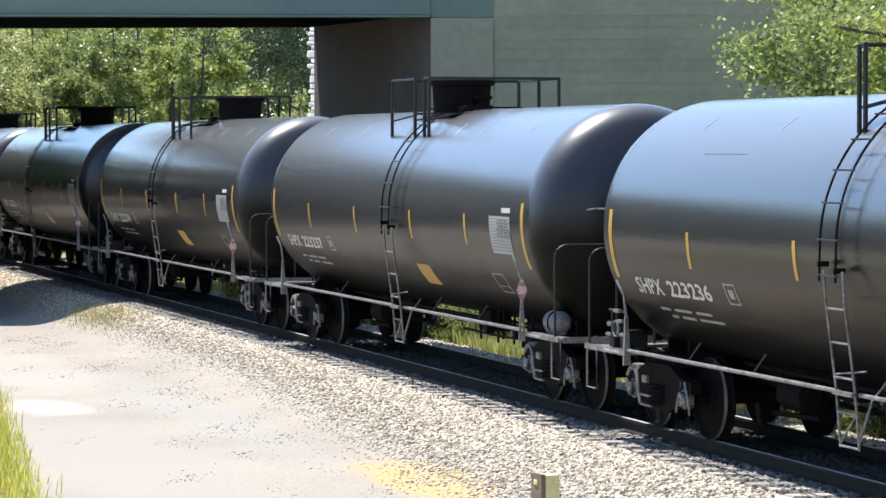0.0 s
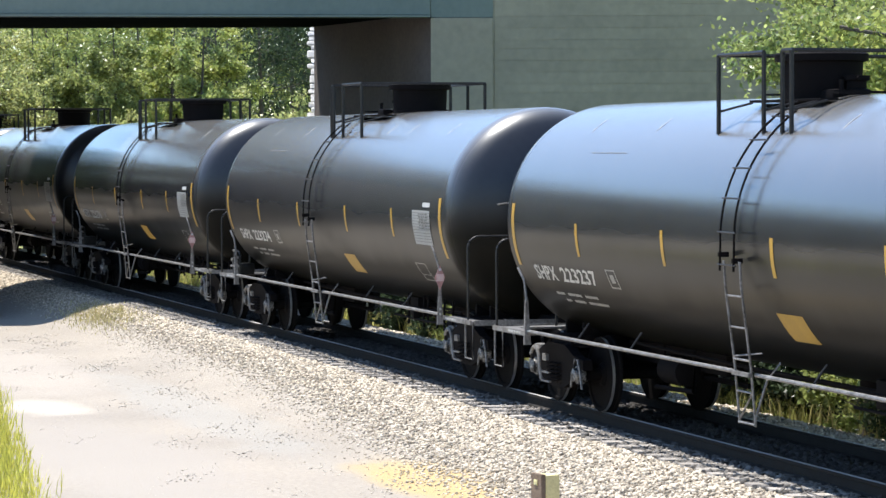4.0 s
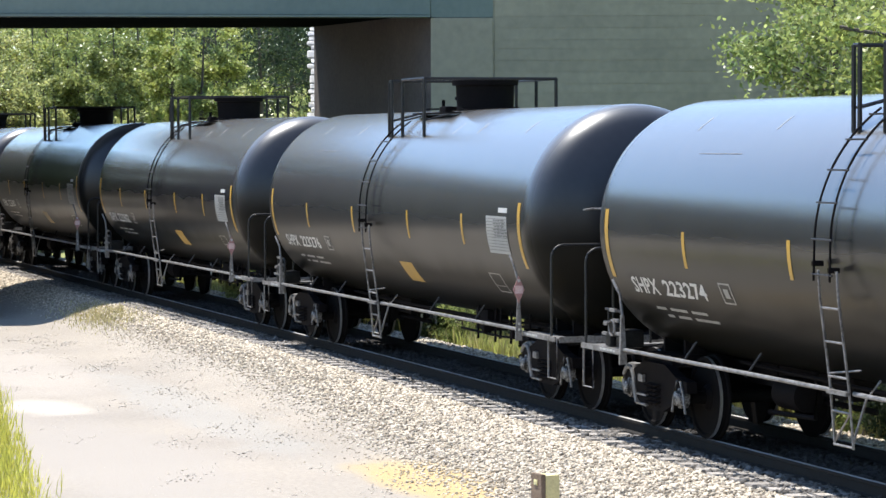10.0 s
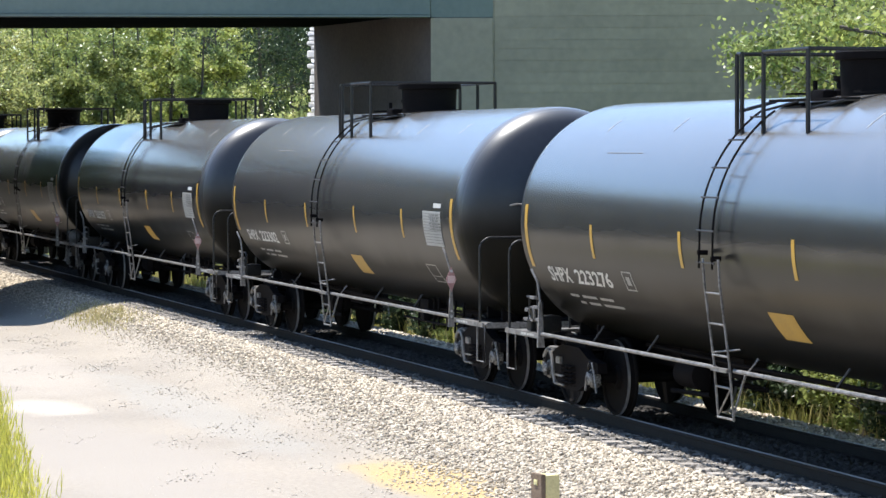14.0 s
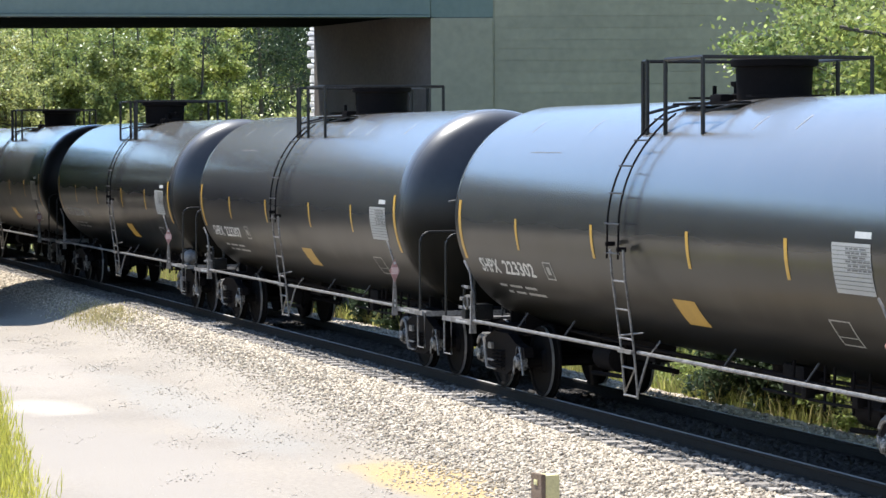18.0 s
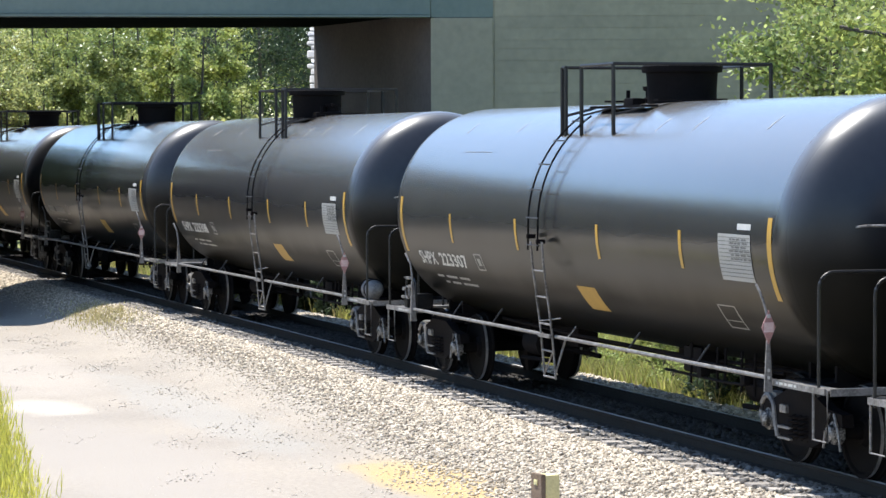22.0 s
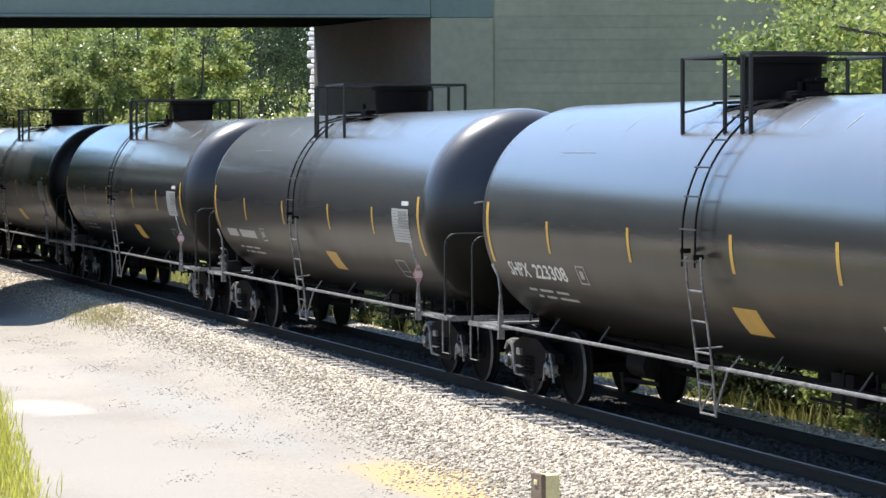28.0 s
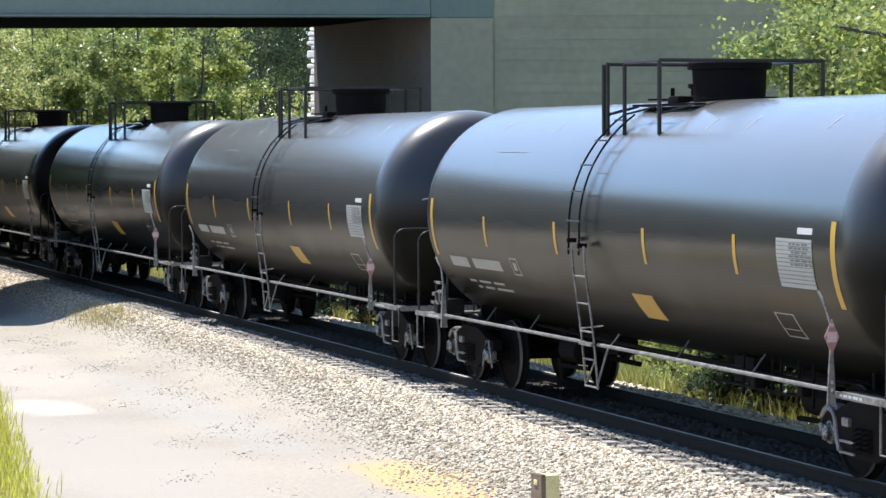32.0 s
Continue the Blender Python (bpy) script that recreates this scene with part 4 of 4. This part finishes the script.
def tree(x, y, tall, crown_r, crown_low, mat, leaves, leaf, seed, label, name="tree", limbs=26, loose=0.13):
    """A tapered trunk with limbs, and leaves in clumps round the limbs' ends."""
    g = np.random.default_rng(seed)
    r = random.Random(seed)
    t = new(name)
    z0 = float(height(np.array(x), np.array(y)))
    t.location = (x, y, z0)
    bm = B()
    lean = Vector((r.uniform(-0.06, 0.06), r.uniform(-0.06, 0.06), 1))
    trunk_r = tall * (0.016 if tall < 8.9 else 0.010) + 0.03
    for k in range(6):
        a, b = k / 6, (k + 1) / 6
        tube_pts = [lean * (tall * 0.9 * a), lean * (tall * 0.9 * b)]
        rr0, rr1 = trunk_r * (1 - 0.85 * a), trunk_r * (1 - 0.85 * b)
        ring = [[bm.verts.new(p + Vector((math.cos(q), math.sin(q), 0)) * rr) for q in np.linspace(0, math.tau, 9)[:-1]] for p, rr in zip(tube_pts, (rr0, rr1))]
        for i in range(8):
            bm.faces.new((ring[0][i], ring[0][(i + 1) % 8], ring[1][(i + 1) % 8], ring[1][i]))
    ends = []
    for k in range(limbs):
        f = r.uniform(crown_low / tall, 0.95)
        start = lean * (tall * 0.9 * f * 0.92)
        ang, up = r.uniform(0, math.tau), r.uniform(0.15, 0.7)
        reach = crown_r * r.uniform(0.55, 1.05) * math.sqrt(max(0.05, 1 - ((f - 0.55) / 0.6) ** 2))
        mid = start + Vector((math.cos(ang), math.sin(ang), up)) * reach * 0.5
        end = start + Vector((math.cos(ang + r.uniform(-0.4, 0.4)), math.sin(ang + r.uniform(-0.4, 0.4)), up * 0.8)) * reach
        tube(bm, [start, mid, end], trunk_r * (0.2 if tall < 8.9 else 0.11), 5)
        ends += [(mid + end) / 2, end, end + Vector((r.uniform(-0.4, 0.4), r.uniform(-0.4, 0.4), r.uniform(-0.3, 0.4))) * crown_r * 0.4]
    ends += [lean * tall * 0.93, lean * tall * 0.85]
    stem = part("trunk" if name == "tree" else "stalk", bm, BARK, t)
    if name != "tree":
        stem["kind"] = "stuff"
    ends = np.array([tuple(e) for e in ends])
    pick = ends[g.integers(0, len(ends), leaves)]
    c = pick + g.normal(0, 1, (leaves, 3)) * crown_r * np.array([loose, loose, loose * 0.77])
    nrm = g.normal(size=(leaves, 3)) + np.array([0, 0, 0.6])
    nrm /= np.linalg.norm(nrm, axis=1)[:, None]
    u = np.cross(nrm, g.normal(size=(leaves, 3)))
    u /= np.linalg.norm(u, axis=1)[:, None]
    w = np.cross(nrm, u)
    s = leaf * g.uniform(0.6, 1.35, (leaves, 1))
    v = np.stack([c - u * s, c + w * s * 0.55, c + u * s, c - w * s * 0.55], 1).reshape(-1, 3)
    part("crown", mesh_from("crown", v, np.arange(leaves * 4).reshape(-1, 4), mat), mat, t)
    return tagged(t, label, "tree")


# grove beyond the bridge: column across the view, distance, height, crown radius, leaf tone
GROVE = ((-50, 128, 12, 2.4, LEAF_A), (5, 118, 10.5, 1.6, LEAF_E), (24, 104, 7.2, 1.3, LEAF_E), (46, 108, 7.4, 1.3, LEAF_E), (78, 103, 6.6, 1.0, LEAF_E), (62, 120, 10.5, 1.5, LEAF_A), (98, 110, 9.5, 1.15, LEAF_B),
         (126, 118, 11, 1.3, LEAF_A), (152, 106, 8.6, 1.1, LEAF_B), (186, 112, 11, 1.2, LEAF_D), (214, 104, 9.6, 1.1, LEAF_B), (236, 98, 5.8, 1.1, LEAF_E),
         (262, 116, 11, 1.4, LEAF_B), (290, 100, 9.6, 1.0, LEAF_A), (318, 106, 10.8, 1.2, LEAF_A), (345, 98, 9.8, 1.0, LEAF_D), (376, 104, 10.6, 1.3, LEAF_A),
         (404, 99, 8.8, 1.0, LEAF_A), (438, 97, 6.6, 1.1, LEAF_E), (462, 94, 5.2, 0.9, LEAF_D), (490, 95, 5.6, 1.0, LEAF_E), (528, 96, 6.4, 1.1, LEAF_E),
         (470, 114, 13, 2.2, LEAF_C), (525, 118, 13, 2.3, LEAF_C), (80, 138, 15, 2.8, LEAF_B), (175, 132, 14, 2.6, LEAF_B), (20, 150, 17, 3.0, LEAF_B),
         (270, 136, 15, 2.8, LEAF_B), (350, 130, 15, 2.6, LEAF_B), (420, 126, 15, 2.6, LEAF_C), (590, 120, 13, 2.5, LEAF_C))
for k, (px, d, tall, cr, mat) in enumerate(GROVE):
    q = N_ * d + U * ((px - 784) / 5019 * d)
    tree(q.x, q.y, tall, cr, 1.2, mat, 11000, 0.075, 40 + k, "leafy green tree beyond the bridge, sunlit from above", "tree", 44, 0.16)
# trees behind the train, before the wing wall
for i, (x, y, tall, cr, low, n, limbs) in enumerate(((-47.4, 22.4, 9.6, 1.85, 5.0, 10500, 32), (-45.4, 22.6, 8.8, 1.9, 4.6, 7500, 20), (-42.0, 22.4, 8.5, 2.2, 3.2, 9500, 24),
                                                    (-38.2, 18.7, 4.9, 1.7, 1.6, 12000, 24), (-50.5, 25.8, 8, 1.6, 4.6, 5000, 15), (-34.6, 18.6, 8.0, 2.1, 2.2, 14000, 26),
                                                    (-31.2, 18.8, 7.4, 2.0, 2.0, 14000, 26))):
    tree(x, y, tall, cr, low, (LEAF_D, LEAF_B, LEAF_A)[i % 3], n, 0.06, 181 + i, "young light-green tree with pointed leaves beside the wall", "tree", limbs, 0.12)
# low shrubs, most with dark leaves, added to imitate the trees' shade
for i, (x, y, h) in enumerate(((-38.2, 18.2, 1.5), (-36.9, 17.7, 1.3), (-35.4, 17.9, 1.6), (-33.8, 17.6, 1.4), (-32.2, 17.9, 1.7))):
    tree(x, y, h, 0.9, 0.15, LEAF_C if i > 1 else LEAF_B, 5000, 0.05, 260 + i, "green shrub standing in for the trees' shade", "shrub")
# dark-leaved shrubs added to imitate the shade below the wing wall
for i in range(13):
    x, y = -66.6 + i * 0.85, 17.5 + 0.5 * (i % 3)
    tree(x, y, 1.1 + 0.2 * (i % 2), 0.75, 0.05, LEAF_C, 3500, 0.06, 280 + i, "dark green shrub standing in for shade below the wing wall", "shrub")
for i, (x, y) in enumerate(((-68.9, 16.05), (-68.2, 16.2), (-67.6, 16.5))):
    tree(x, y, 0.8, 0.5, 0.05, LEAF_E, 2600, 0.04, 310 + i, "bright yellow-green bush beside the bridge", "shrub")
# more dark-leaved shrubs in place of shade under the trees
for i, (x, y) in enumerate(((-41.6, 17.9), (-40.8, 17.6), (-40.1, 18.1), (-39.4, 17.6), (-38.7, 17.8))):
    tree(x, y, 1.5, 0.8, 0.05, LEAF_C, 4200, 0.05, 320 + i, "green shrub standing in for the trees' shade", "shrub")
# weeds along the verge
for i, (x, y, h) in enumerate(((-56, 17.6, 0.9), (-52, 18.1, 1.1), (-48.5, 17.7, 0.8), (-46.2, 18.3, 1.2), (-44.0, 17.6, 0.9), (-42.3, 17.9, 1.1), (-55, 17.4, 1.0))):
    tree(x, y, h, 0.55, 0.1, LEAF_D if i % 3 else LEAF_B, 2200, 0.035, 300 + i, "leafy green weed in the grass verge", "weed")
# far wood that closes the view along the line
for i in range(11):
    d = 185 + 12 * (i % 2)
    q = N_ * d + U * ((-140 + 70 * i - 784) / 5019 * d)
    tree(q.x, q.y, 19, 5.0, 1.5, LEAF_B if i % 3 else LEAF_A, 9000, 0.17, 230 + i, "tall green tree far beyond the bridge")
# thicket on the near side beyond the bridge, mirrored in the tanks
for i, (x, y) in enumerate(((-96, 6.0), (-104, 9.2), (-112, 9.2), (-120, 8.6), (-128, 6), (-136, 9), (-95, 1), (-96, -4), (-108, -8), (-120, -6), (-134, -2), (-90, -12), (-104, -18), (-122, -18), (-82, -20), (-140, -12), (-70, -26))):
    tree(x, y, 10.5 if y > 2 else 17, 3.3 if y > 2 else 4.4, 0.8, LEAF_C if y > 0 else LEAF_B, 10000, 0.2, 200 + i, "dense green tree beside the road beyond the bridge")
# trees round the yard, behind and beside the camera
for i in range(16):
    a = i / 16 * math.tau
    x, y = -60 + 95 * math.cos(a), 10 + 85 * math.sin(a)
    if -70 < x < 20 and 5 < y < 60 or x < -60 and abs(y - TRACK_Y) < 40:
        continue
    tree(x, y, 13, 5, 1.5, LEAF_B, 5000, 0.3, 120 + i, "dark green tree at the edge of the yard")

# white rock in the bridge's shade
rock = B()
bmesh.ops.create_icosphere(rock, subdivisions=2, radius=0.09)
for v in rock.verts:
    v.co *= 1 + 0.3 * noise.noise(v.co * 9)
    v.co.z *= 0.7
rock = part("rock", rock, ROCK, None, smooth=False)
rock.location = (-75.6, 13.75, float(height(np.array(-75.6), np.array(13.75))) + 0.04)
tagged(rock, "small white rock at the foot of the ballast", "rock")

# post beside the track
post = tagged(new("marker_post"), "square wooden post with a pale yellow face", "post")
post.matrix_basis = pose(-26.45, 9.23, 0.375, 0, 0, 10)
part("stake", box(B(), -0.10, 0.10, -0.055, 0.10, -1.3, 0.0, 0.012), POSTWOOD, post)
part("board", box(B(), -0.11, 0.10, -0.11, -0.058, -1.3, 0.012, 0.01), POSTBROWN, post, "dark brown weathered board")
part("notch", box(B(), -0.04, 0.03, -0.118, -0.112, -0.10, -0.045, 0.004), POSTWOOD, post, "pale chipped notch")


# ---------------------------------------------------------------- how the train moves
SPEED_ROWS = ((0.0, -26.83), (1.0, -23.31), (2.0, -19.78), (3.0, -16.23), (3.5, -14.44), (5.5, -7.27), (6.0, -5.46), (7.0, -1.83),
              (8.0, 1.84), (9.0, 5.53), (10.0, 9.23), (11.0, 12.94), (12.0, 16.66), (13.0, 20.39), (14.0, 24.13), (14.5, 26.01),
              (16.5, 33.52), (17.0, 35.39), (18.0, 39.15), (19.0, 42.90), (20.0, 46.65), (21.0, 50.39), (22.0, 54.14), (23.0, 57.88),
              (24.0, 61.62), (25.0, 65.38), (25.5, 67.26), (27.5, 74.80), (28.0, 76.69), (29.0, 80.49), (30.0, 84.31), (31.0, 88.15),
              (32.0, 92.00))


def travelled(t):
    return float(np.interp(t, [r[0] for r in SPEED_ROWS], [r[1] for r in SPEED_ROWS]))


def motions():
    for i, car in enumerate(train):
        walk(car, [(t, pose(s - PITCH * (i - 1), TRACK_Y, 0)) for t, s in SPEED_ROWS])
        for bogie in car.children:
            if bogie.name.startswith("truck"):
                for axle in bogie.children:
                    if axle.name.startswith("wheelset"):
                        at = axle.location.copy()
                        walk(axle, [(k / 6, pose(at.x, at.y, at.z, 0, math.degrees((travelled(k / 6) - travelled(0)) / WR), 0)) for k in range(193)])


motions()
